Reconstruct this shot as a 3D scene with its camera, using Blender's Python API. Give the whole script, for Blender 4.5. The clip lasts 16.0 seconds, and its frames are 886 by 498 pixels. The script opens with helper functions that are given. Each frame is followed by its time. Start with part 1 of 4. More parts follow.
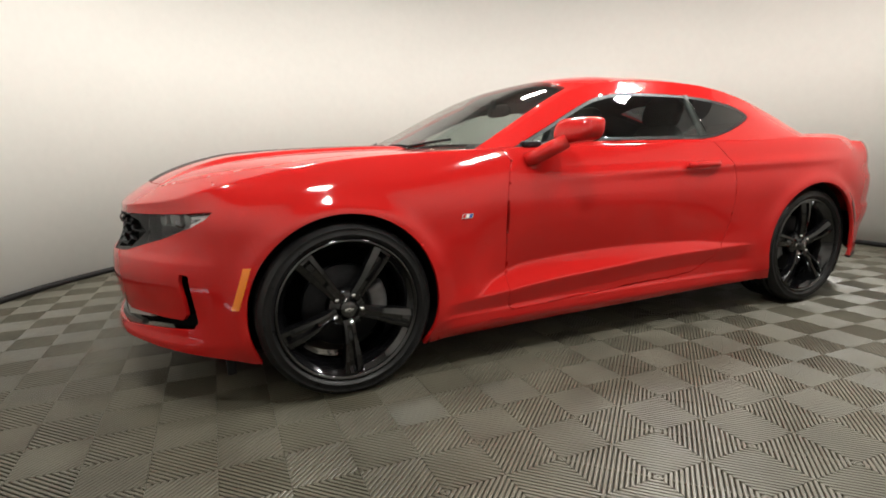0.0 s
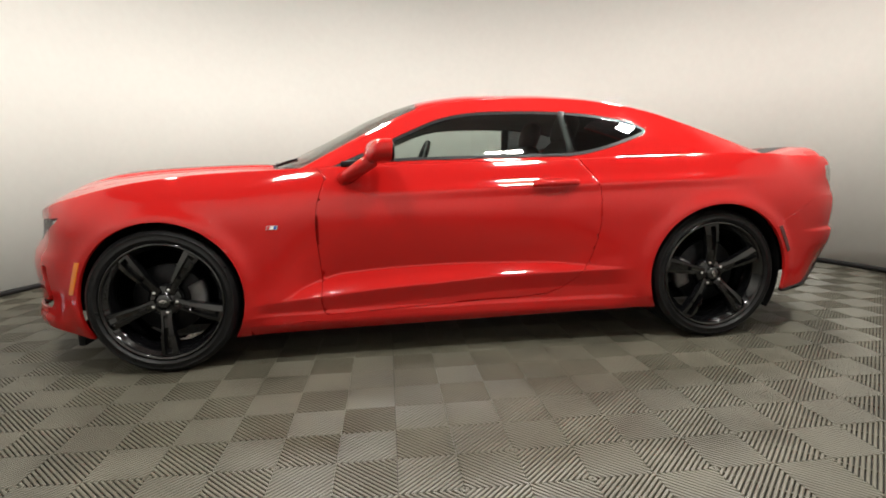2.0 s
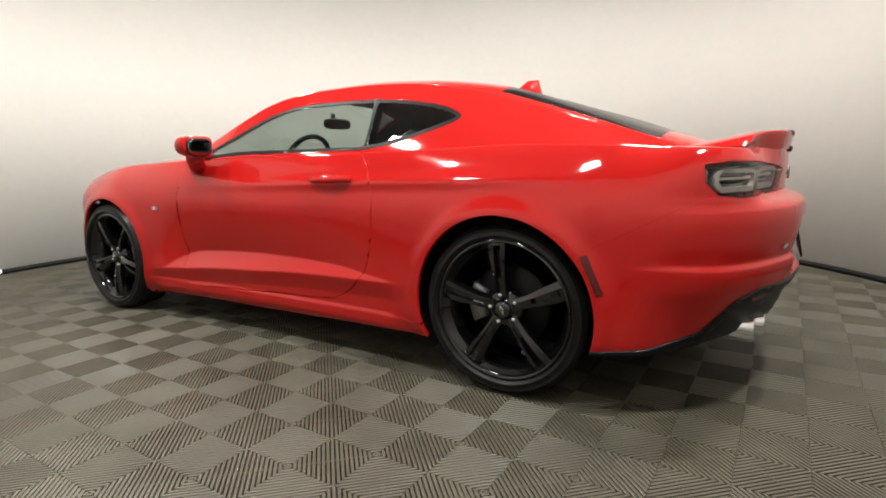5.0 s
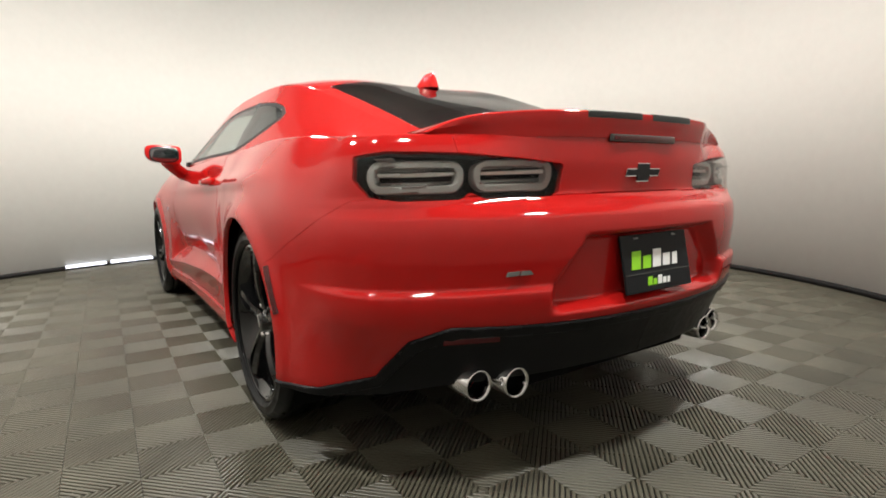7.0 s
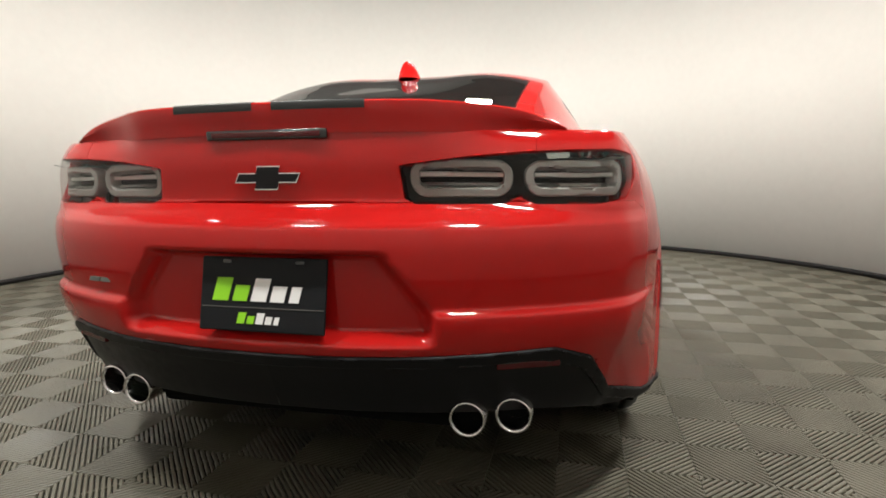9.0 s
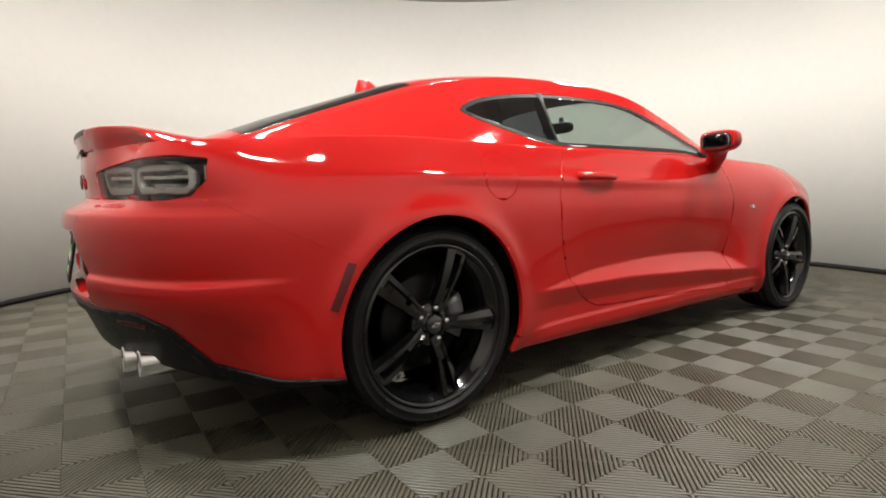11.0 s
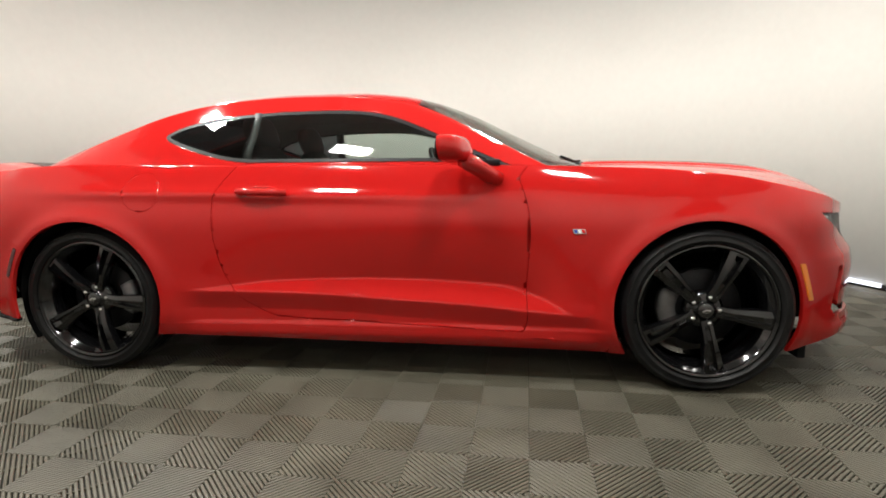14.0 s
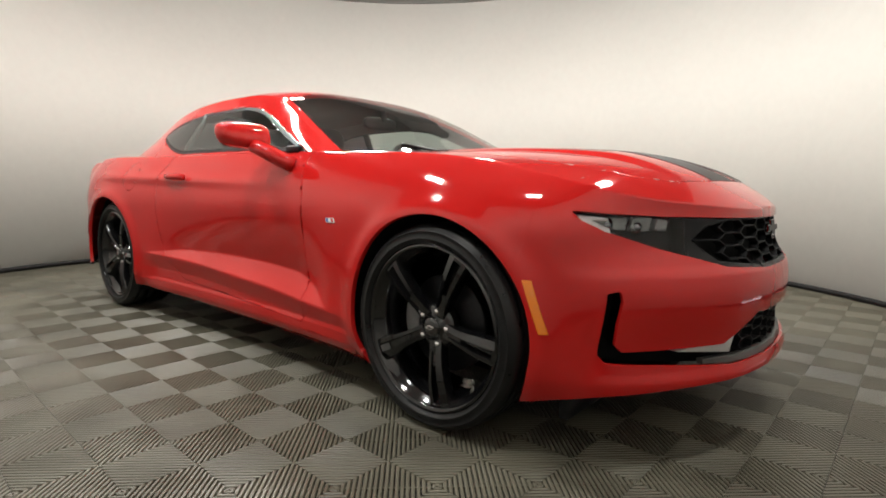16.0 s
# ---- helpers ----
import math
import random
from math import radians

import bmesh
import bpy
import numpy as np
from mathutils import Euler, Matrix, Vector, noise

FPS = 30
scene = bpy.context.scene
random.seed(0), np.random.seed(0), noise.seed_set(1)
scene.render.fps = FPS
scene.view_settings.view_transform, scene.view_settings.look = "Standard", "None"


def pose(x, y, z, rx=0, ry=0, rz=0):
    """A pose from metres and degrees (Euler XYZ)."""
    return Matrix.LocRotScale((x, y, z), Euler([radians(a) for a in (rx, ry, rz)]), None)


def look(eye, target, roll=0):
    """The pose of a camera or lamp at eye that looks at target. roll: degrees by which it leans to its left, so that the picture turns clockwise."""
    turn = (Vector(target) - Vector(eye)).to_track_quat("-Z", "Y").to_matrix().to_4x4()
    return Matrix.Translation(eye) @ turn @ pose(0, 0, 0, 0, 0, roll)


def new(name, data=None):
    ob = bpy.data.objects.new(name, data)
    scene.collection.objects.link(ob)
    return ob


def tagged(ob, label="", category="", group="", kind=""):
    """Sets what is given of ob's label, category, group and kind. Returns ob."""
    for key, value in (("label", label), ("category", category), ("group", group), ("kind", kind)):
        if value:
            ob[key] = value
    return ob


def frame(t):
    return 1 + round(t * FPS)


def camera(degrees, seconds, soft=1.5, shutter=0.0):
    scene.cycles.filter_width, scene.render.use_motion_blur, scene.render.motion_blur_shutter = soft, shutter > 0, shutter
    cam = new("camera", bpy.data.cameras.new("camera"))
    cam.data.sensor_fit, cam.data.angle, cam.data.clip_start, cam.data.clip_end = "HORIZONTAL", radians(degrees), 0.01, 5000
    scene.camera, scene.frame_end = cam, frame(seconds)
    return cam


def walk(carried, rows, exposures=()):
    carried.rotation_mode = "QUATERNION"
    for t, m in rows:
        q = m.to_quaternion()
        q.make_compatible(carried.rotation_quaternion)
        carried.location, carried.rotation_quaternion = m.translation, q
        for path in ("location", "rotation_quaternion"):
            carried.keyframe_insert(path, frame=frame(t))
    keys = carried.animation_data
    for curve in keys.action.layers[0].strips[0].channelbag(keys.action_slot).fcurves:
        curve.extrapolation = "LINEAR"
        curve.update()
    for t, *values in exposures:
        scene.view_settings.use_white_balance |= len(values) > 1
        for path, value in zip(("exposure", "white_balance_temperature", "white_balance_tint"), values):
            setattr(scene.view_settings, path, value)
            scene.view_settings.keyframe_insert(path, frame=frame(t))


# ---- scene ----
cam = camera(79.3, 16.0, 1.8)
PATH = [
    (0, (-1.901, -2.889, 0.953), (-1.088, -1.097, 0.594), -1.2),
    (0.5, (-1.56, -3.128, 0.982), (-0.865, -1.287, 0.625), -1.0),
    (1, (-1.158, -3.327, 1.015), (-0.605, -1.44, 0.65), -1.0),
    (1.5, (-0.765, -3.454, 0.993), (-0.358, -1.523, 0.664), -1.2),
    (2, (-0.398, -3.516, 0.958), (-0.147, -1.555, 0.65), -1.3),
    (2.5, (0.011, -3.545, 0.988), (0.055, -1.572, 0.663), -1.1),
    (3, (0.484, -3.523, 0.99), (0.316, -1.556, 0.671), -1.1),
    (3.2, (0.673, -3.5, 0.979), (0.42, -1.54, 0.668), -1.0),
    (5.3, (2.466, -2.58, 0.928), (1.367, -0.939, 0.616), -1.3),
    (5.5, (2.584, -2.453, 0.904), (1.441, -0.837, 0.618), -1.3),
    (6, (2.881, -2.124, 0.87), (1.596, -0.617, 0.592), -1.1),
    (6.5, (3.136, -1.793, 0.849), (1.703, -0.424, 0.582), -1.2),
    (7, (3.348, -1.386, 0.846), (1.697, -0.286, 0.592), -1.0),
    (7.5, (3.509, -0.856, 0.86), (1.634, -0.213, 0.595), -1.1),
    (8, (3.6, -0.346, 0.868), (1.636, -0.085, 0.601), -0.5),
    (8.5, (3.578, 0.162, 0.864), (1.598, 0.058, 0.605), -0.5),
    (9, (3.458, 0.662, 0.861), (1.528, 0.224, 0.591), -0.5),
    (9.2, (3.386, 0.855, 0.852), (1.495, 0.266, 0.596), -0.8),
    (11.3, (2.185, 2.599, 0.818), (1.155, 0.902, 0.579), -0.9),
    (11.5, (1.996, 2.744, 0.825), (1.055, 0.996, 0.575), -0.9),
    (12, (1.541, 3.0, 0.86), (0.868, 1.137, 0.579), -0.5),
    (12.5, (1.05, 3.189, 0.871), (0.685, 1.243, 0.588), -0.4),
    (13, (0.503, 3.318, 0.889), (0.379, 1.342, 0.607), -0.5),
    (13.5, (-0.043, 3.301, 0.905), (0.057, 1.327, 0.599), -0.7),
    (14, (-0.603, 3.184, 0.931), (-0.346, 1.22, 0.652), -0.7),
    (14.5, (-1.16, 3.038, 0.896), (-0.726, 1.099, 0.669), -0.5),
    (15, (-1.648, 2.86, 0.88), (-0.933, 1.005, 0.658), -0.1),
    (15.5, (-2.143, 2.574, 0.843), (-1.077, 0.895, 0.627), 0.2),
    (16, (-2.567, 2.204, 0.815), (-1.282, 0.688, 0.588), 0.7),
]
walk(cam, [(t, look(e, g, r)) for t, e, g, r in PATH])

# ---- world, lamps ----
world = bpy.data.worlds.new("world")
scene.world = world
world.use_nodes = True
world.node_tree.nodes["Background"].inputs[0].default_value = (0.9, 0.93, 1.0, 1)
world.node_tree.nodes["Background"].inputs[1].default_value = 0.05

ROOM_X, ROOM_Y, ROOM_R, ROOM_H = 0.1, -0.15, 3.7, 3.17


# unseen lamps under the high ceiling over the round wall, layout assumed: angle round the room, distance from its
# middle, watts
LAMP_RING = [(ROOM_X + r * math.cos(radians(a)), ROOM_Y + r * math.sin(radians(a)), radians(a), watts)
             for a, r, watts in ((-22, 3.3, 82), (24, 3.3, 82), (66, 3.0, 56), (118, 3.0, 52), (180, 3.1, 50), (240, 3.0, 46), (294, 3.0, 52))]
LAMP_Z, CEIL_Z, HALL_R = 4.30, 4.55, 5.0


def lamp_pose(x, y, a):
    """A lamp high over the wall, turned towards the room."""
    return look((x, y, LAMP_Z), (ROOM_X - 0.9 * math.cos(a), ROOM_Y - 0.9 * math.sin(a), 0.5))


for lx, ly, la, watts in LAMP_RING:
    data = bpy.data.lights.new("studio_light", "AREA")
    data.shape, data.size, data.size_y = "RECTANGLE", 0.50, 0.24
    data.energy, data.color, data.spread = 0.95 * watts, (1.0, 0.985, 0.925), radians(116)
    ob = new("studio_light", data)
    ob.matrix_world = lamp_pose(lx, ly, la) @ pose(0, 0, -0.012)


# ---- materials ----
def material(name, colour, rough=0.5, metal=0.0, coat=0.0, spec=0.5):
    m = bpy.data.materials.new(name)
    m.use_nodes = True
    b = m.node_tree.nodes["Principled BSDF"]
    b.inputs["Base Color"].default_value = (*colour, 1)
    b.inputs["Roughness"].default_value = rough
    b.inputs["Metallic"].default_value = metal
    b.inputs["Coat Weight"].default_value = coat
    b.inputs["Coat Roughness"].default_value = 0.03
    b.inputs["Specular IOR Level"].default_value = spec
    return m


def grain(m, scale, spread, rough_spread=0.0, bump=0.0, detail=6.0, second=None, world=False):
    """Noise variation of colour, roughness and relief on a plain material."""
    t = m.node_tree
    b = t.nodes["Principled BSDF"]
    co = t.nodes.new("ShaderNodeNewGeometry" if world else "ShaderNodeTexCoord")
    base = tuple(b.inputs["Base Color"].default_value)[:3]

    def noise_node(s, d):
        n = t.nodes.new("ShaderNodeTexNoise")
        n.inputs["Scale"].default_value, n.inputs["Detail"].default_value = s, d
        t.links.new(co.outputs["Position" if world else "Object"], n.inputs["Vector"])
        return n
    n1 = noise_node(scale, detail)
    fac = n1.outputs["Fac"]
    if second:
        n2 = noise_node(second, 3.0)
        mix = t.nodes.new("ShaderNodeMath")
        mix.operation = "MULTIPLY_ADD"
        mix.inputs[1].default_value = 0.5
        half = t.nodes.new("ShaderNodeMath")
        half.operation = "MULTIPLY"
        half.inputs[1].default_value = 0.5
        t.links.new(n2.outputs["Fac"], half.inputs[0])
        t.links.new(fac, mix.inputs[0])
        t.links.new(half.outputs[0], mix.inputs[2])
        fac = mix.outputs[0]
    ramp = t.nodes.new("ShaderNodeValToRGB")
    ramp.color_ramp.elements[0].position, ramp.color_ramp.elements[1].position = 0.3, 0.7
    ramp.color_ramp.elements[0].color = (*[c * (1 - spread) for c in base], 1)
    ramp.color_ramp.elements[1].color = (*[min(1, c * (1 + spread)) for c in base], 1)
    t.links.new(fac, ramp.inputs[0])
    t.links.new(ramp.outputs[0], b.inputs["Base Color"])
    if rough_spread:
        mr = t.nodes.new("ShaderNodeMapRange")
        r0 = b.inputs["Roughness"].default_value
        mr.inputs["To Min"].default_value, mr.inputs["To Max"].default_value = r0 - rough_spread, r0 + rough_spread
        mr.inputs["From Min"].default_value, mr.inputs["From Max"].default_value = 0.3, 0.7
        t.links.new(n1.outputs["Fac"], mr.inputs["Value"])
        t.links.new(mr.outputs[0], b.inputs["Roughness"])
    if bump:
        bp = t.nodes.new("ShaderNodeBump")
        bp.inputs["Strength"].default_value, bp.inputs["Distance"].default_value = bump, 0.002
        t.links.new(n1.outputs["Fac"], bp.inputs["Height"])
        t.links.new(bp.outputs[0], b.inputs["Normal"])
    return m


def glass_material(name, tint, shine=0.05, grazing=0.85, gloss_rough=0.01):
    """A thin pane: what passes through is tinted, what mirrors off it follows Fresnel."""
    m = bpy.data.materials.new(name)
    m.use_nodes = True
    t = m.node_tree
    t.nodes.clear()
    out = t.nodes.new("ShaderNodeOutputMaterial")
    mix = t.nodes.new("ShaderNodeMixShader")
    lw = t.nodes.new("ShaderNodeLayerWeight")
    lw.inputs["Blend"].default_value = 0.5
    pw = t.nodes.new("ShaderNodeMath")
    pw.operation = "POWER"
    pw.inputs[1].default_value = 2.6
    fr = t.nodes.new("ShaderNodeMath")
    fr.operation = "MULTIPLY_ADD"
    fr.inputs[1].default_value, fr.inputs[2].default_value = grazing, shine
    t.links.new(lw.outputs["Facing"], pw.inputs[0])
    t.links.new(pw.outputs[0], fr.inputs[0])
    tr = t.nodes.new("ShaderNodeBsdfTransparent")
    tr.inputs[0].default_value = (*tint, 1)
    gl = t.nodes.new("ShaderNodeBsdfGlossy")
    gl.inputs["Roughness"].default_value = gloss_rough
    t.links.new(fr.outputs[0], mix.inputs[0])
    t.links.new(tr.outputs[0], mix.inputs[1])
    t.links.new(gl.outputs[0], mix.inputs[2])
    t.links.new(mix.outputs[0], out.inputs[0])
    return m


def emitter(name, colour, strength):
    m = bpy.data.materials.new(name)
    m.use_nodes = True
    b = m.node_tree.nodes["Principled BSDF"]
    b.inputs["Base Color"].default_value = (0.8, 0.8, 0.8, 1)
    b.inputs["Emission Color"].default_value = (*colour, 1)
    b.inputs["Emission Strength"].default_value = strength
    return m


PAINT = material("red_paint", (0.42, 0.010, 0.009), 0.5, 0.0, 1.0, 0.0)
PAINT.node_tree.nodes["Principled BSDF"].inputs["Coat Roughness"].default_value = 0.055
WALL = grain(material("wall_paint", (0.785, 0.78, 0.74), 0.6), 1.3, 0.025, 0.04, 0.05, 8.0, 14.0)
CEIL = grain(material("ceiling_paint", (0.50, 0.50, 0.49), 0.8), 2.0, 0.04)
BASEB = grain(material("black_base_trim", (0.010, 0.009, 0.009), 0.6, 0, 0, 0.25), 8.0, 0.3, 0.1)
TILE = grain(material("grey_floor_tile", (0.094, 0.087, 0.064), 0.40), 5.0, 0.36, 0.08, 0.0, 8.0, 1.1, True)
SUBFLOOR = grain(material("dark_subfloor", (0.012, 0.011, 0.010), 0.8), 5.0, 0.3)
TYRE = grain(material("tyre_rubber", (0.006, 0.006, 0.0065), 0.38, 0, 0, 0.3), 30.0, 0.3, 0.12, 0.2)
RIM = material("gloss_black_rim", (0.004, 0.004, 0.0045), 0.12, 0.0, 0.8, 0.3)
BLACKTRIM = grain(material("black_plastic", (0.006, 0.006, 0.007), 0.42, 0, 0, 0.2), 40.0, 0.2, 0.06, 0.1)
GLOSSBLACK = material("gloss_black", (0.008, 0.008, 0.009), 0.08, 0.0, 1.0)
RUBBER = material("black_window_rubber", (0.007, 0.007, 0.007), 0.8, 0.0, 0.0, 0.1)
DARK = material("dark_underside", (0.006, 0.006, 0.006), 0.9, 0, 0, 0.1)
CHROME = material("chrome", (0.85, 0.85, 0.86), 0.08, 1.0)
STEEL = grain(material("brake_steel", (0.028, 0.028, 0.030), 0.5, 1.0), 60.0, 0.2, 0.1)
ALU = grain(material("grey_caliper", (0.20, 0.20, 0.205), 0.5, 0.6), 20.0, 0.2)
AMBER = material("amber_plastic", (0.75, 0.20, 0.01), 0.2, 0.0, 1.0)
REDLENS = material("red_lens", (0.07, 0.002, 0.004), 0.2, 0.0, 0.4)
STRIPE = material("dark_grey_stripe", (0.008, 0.0085, 0.008), 0.45, 0.0, 0.0, 0.3)
CLOTH = grain(material("black_seat_cloth", (0.022, 0.022, 0.023), 0.8), 90.0, 0.4, 0.05, 0.2)
DASH = grain(material("black_dash_plastic", (0.014, 0.014, 0.015), 0.6), 60.0, 0.3)
LINER = grain(material("grey_headliner", (0.16, 0.16, 0.155), 0.9), 60.0, 0.2)
GLASS = glass_material("clear_glass", (0.70, 0.77, 0.74), 0.06, 0.6)
TINTED = glass_material("privacy_glass", (0.10, 0.11, 0.12), 0.045, 0.62)
LENS = glass_material("clear_lens", (0.86, 0.88, 0.9), 0.02, 0.4)
SMOKED = glass_material("smoked_lens", (0.86, 0.86, 0.85), 0.025, 0.4)
MIRROR = material("mirror_glass", (0.22, 0.225, 0.235), 0.02, 1.0)
LAMPGREY = material("lamp_inner_grey", (0.24, 0.24, 0.23), 0.25, 0.6)
WHITEBAR = material("white_light_bar", (0.85, 0.85, 0.84), 0.3)
PLATE = material("dark_plate", (0.010, 0.011, 0.013), 0.5, 0, 0, 0.2)
EMBLEM = material("satin_black_enamel", (0.006, 0.006, 0.007), 0.45, 0.0, 0.0, 0.25)
LEDGE = material("dark_grey_plastic", (0.07, 0.07, 0.066), 0.45)
# glow of the strip that draws a bright line along the wall base
BASE_GLOW = emitter("base_glow", (0.80, 0.84, 1.0), 1.6)
SILVER = material("satin_silver", (0.55, 0.55, 0.54), 0.35, 0.4)
RINGGREY = material("lamp_ring_grey", (0.38, 0.38, 0.365), 0.3, 0.2)
LIME = material("lime_green_print", (0.28, 0.68, 0.02), 0.5)
WHITE = material("white_print", (0.85, 0.85, 0.85), 0.5)
PAPER = material("paper_label", (0.7, 0.74, 0.76), 0.6)
BLUE = material("blue_enamel", (0.03, 0.10, 0.40), 0.2)
REDENAMEL = material("red_enamel", (0.6, 0.02, 0.02), 0.2)
PANEL = emitter("lamp_diffuser", (1.0, 0.96, 0.9), 6.0)


# ---- mesh helpers ----
def part(name, bm, mat, parent=None, label="", smooth=True):
    """Link a bmesh as one mesh object under its thing or part."""
    me = bpy.data.meshes.new(name)
    bm.to_mesh(me)
    bm.free()
    me.materials.append(mat)
    if smooth:
        me.polygons.foreach_set("use_smooth", [True] * len(me.polygons))
    ob = new(name, me)
    if parent:
        ob.parent = parent
    if label:
        ob["label"] = label
    return ob


def mesh_part(name, verts, faces, mat, parent=None, label="", smooth=True):
    """The same from vertices and faces."""
    me = bpy.data.meshes.new(name)
    me.from_pydata([tuple(map(float, v)) for v in verts], [], [tuple(f) for f in faces])
    me.validate()
    me.materials.append(mat)
    if smooth:
        me.polygons.foreach_set("use_smooth", [True] * len(me.polygons))
    ob = new(name, me)
    if parent:
        ob.parent = parent
    if label:
        ob["label"] = label
    return ob


def box(bm, cx, cy, cz, sx, sy, sz, bevel=0.0, turn=None, seg=2):
    r = bmesh.ops.create_cube(bm, size=1.0)
    vs = r["verts"]
    m = Matrix.Translation((cx, cy, cz)) @ (turn or Matrix.Identity(4)) @ Matrix.Diagonal((sx, sy, sz, 1))
    bmesh.ops.transform(bm, matrix=m, verts=vs)
    if bevel:
        es = list({e for v in vs for e in v.link_edges})
        bmesh.ops.bevel(bm, geom=es, offset=bevel, segments=seg, affect="EDGES", profile=0.6)
    return bm


def lathe(profile, n=48, axis="Y"):
    """A turned body round the y axis from (radius, y) pairs."""
    bm = bmesh.new()
    rings = []
    for r, h in profile:
        rings.append([bm.verts.new((r * math.cos(2 * math.pi * k / n), h, r * math.sin(2 * math.pi * k / n))) for k in range(n)])
    for a, b in zip(rings, rings[1:]):
        for k in range(n):
            bm.faces.new((a[k], a[(k + 1) % n], b[(k + 1) % n], b[k]))
    bmesh.ops.recalc_face_normals(bm, faces=bm.faces)
    return bm


def curve(xs, ys):
    """A smooth curve through control values (monotone cubic), as a function on arrays."""
    xs, ys = np.array(xs, float), np.array(ys, float)
    h = np.diff(xs)
    d = np.diff(ys) / h
    m = np.zeros_like(ys)
    m[0], m[-1] = d[0], d[-1]
    for i in range(1, len(xs) - 1):
        if d[i - 1] * d[i] > 0:
            w1, w2 = 2 * h[i] + h[i - 1], h[i] + 2 * h[i - 1]
            m[i] = (w1 + w2) / (w1 / d[i - 1] + w2 / d[i])

    def f(x):
        x = np.clip(np.asarray(x, float), xs[0], xs[-1])
        i = np.clip(np.searchsorted(xs, x) - 1, 0, len(h) - 1)
        t = (x - xs[i]) / h[i]
        return ((2 * t ** 3 - 3 * t ** 2 + 1) * ys[i] + (t ** 3 - 2 * t ** 2 + t) * h[i] * m[i]
                + (-2 * t ** 3 + 3 * t ** 2) * ys[i + 1] + (t ** 3 - t ** 2) * h[i] * m[i + 1])
    return f


def sstep(a, b, x):
    t = np.clip((np.asarray(x, float) - a) / (b - a), 0, 1)
    return t * t * (3 - 2 * t)


def spline2(points, n, closed=False):
    """n points along a Catmull-Rom curve through plane points."""
    p = np.array(points, float)
    m = len(p)
    k = m if closed else m - 1
    out = []
    for q in np.linspace(0, k, n, endpoint=not closed):
        i = min(int(q), k - 1)
        t = q - i
        ids = [(i - 1) % m, i % m, (i + 1) % m, (i + 2) % m] if closed else [max(i - 1, 0), i, min(i + 1, m - 1), min(i + 2, m - 1)]
        a, b, c, d = p[ids]
        out.append(0.5 * (2 * b + (c - a) * t + (2 * a - 5 * b + 4 * c - d) * t * t + (3 * b - a - 3 * c + d) * t ** 3))
    return np.array(out)


def inside(u, v, poly):
    """Signed distance to a closed outline, below zero inside."""
    poly = np.asarray(poly, float)
    u, v = np.asarray(u, float), np.asarray(v, float)
    best = np.full(u.shape, 1e9)
    wind = np.zeros(u.shape, bool)
    for (ax, ay), (bx, by) in zip(poly, np.roll(poly, -1, axis=0)):
        ex, ey = bx - ax, by - ay
        wx, wy = u - ax, v - ay
        t = np.clip((wx * ex + wy * ey) / (ex * ex + ey * ey + 1e-12), 0, 1)
        best = np.minimum(best, (wx - ex * t) ** 2 + (wy - ey * t) ** 2)
        c = ((ay > v) != (by > v)) & (u < (bx - ax) * (v - ay) / (by - ay + 1e-12) + ax)
        wind ^= c
    return np.where(wind, -1, 1) * np.sqrt(best)


def cut(sheet, s):
    """Split a sheet (vertices, faces) where s crosses zero: the part below zero and the part above."""
    V, F = sheet
    s = np.where(np.abs(s) < 1e-5, 1e-5, s)
    extra, made = [], {}
    neg, pos = [], []
    sg = s > 0

    def mid(a, b):
        key = (a, b) if a < b else (b, a)
        if key not in made:
            t = s[key[0]] / (s[key[0]] - s[key[1]])
            extra.append(V[key[0]] * (1 - t) + V[key[1]] * t)
            made[key] = len(V) + len(extra) - 1
        return made[key]
    for f in F:
        flags = [sg[i] for i in f]
        if all(flags):
            pos.append(f)
        elif not any(flags):
            neg.append(f)
        else:
            a, b = [], []
            for k, i in enumerate(f):
                j = f[(k + 1) % len(f)]
                (a if sg[i] else b).append(i)
                if sg[i] != sg[j]:
                    m = mid(i, j)
                    a.append(m)
                    b.append(m)
            if len(a) > 2:
                pos.append(tuple(a))
            if len(b) > 2:
                neg.append(tuple(b))
    V2 = np.vstack([V, np.array(extra)]) if extra else V
    return tidy(V2, neg), tidy(V2, pos)


def tidy(V, F):
    used = sorted({i for f in F for i in f})
    if not used:
        return np.zeros((0, 3)), []
    idx = {i: k for k, i in enumerate(used)}
    return V[used], [tuple(idx[i] for i in f) for f in F]


def join(*sheets):
    Vs, Fs, n = [], [], 0
    for V, F in sheets:
        Vs.append(V)
        Fs += [tuple(i + n for i in f) for f in F]
        n += len(V)
    return np.vstack(Vs), Fs


def mirrored(sheet):
    V, F = sheet
    return V * np.array([1, -1, 1]), [tuple(reversed(f)) for f in F]


def weld(sheet, tol=1e-4):
    V, F = sheet
    keys, remap, out = {}, [], []
    for v in V:
        k = tuple(np.round(v / tol).astype(int))
        if k not in keys:
            keys[k] = len(out)
            out.append(v)
        remap.append(keys[k])
    G = []
    for f in F:
        g = []
        for i in f:
            r = remap[i]
            if not g or g[-1] != r:
                g.append(r)
        if len(g) > 2 and g[0] == g[-1]:
            g.pop()
        if len(set(g)) == len(g) and len(g) > 2:
            G.append(tuple(g))
    return np.array(out), G


def grid_sheet(P):
    """A sheet from a grid of points [i][j]."""
    n, m = P.shape[:2]
    V = P.reshape(-1, 3)
    F = [(i * m + j, (i + 1) * m + j, (i + 1) * m + j + 1, i * m + j + 1) for i in range(n - 1) for j in range(m - 1)]
    return V, F


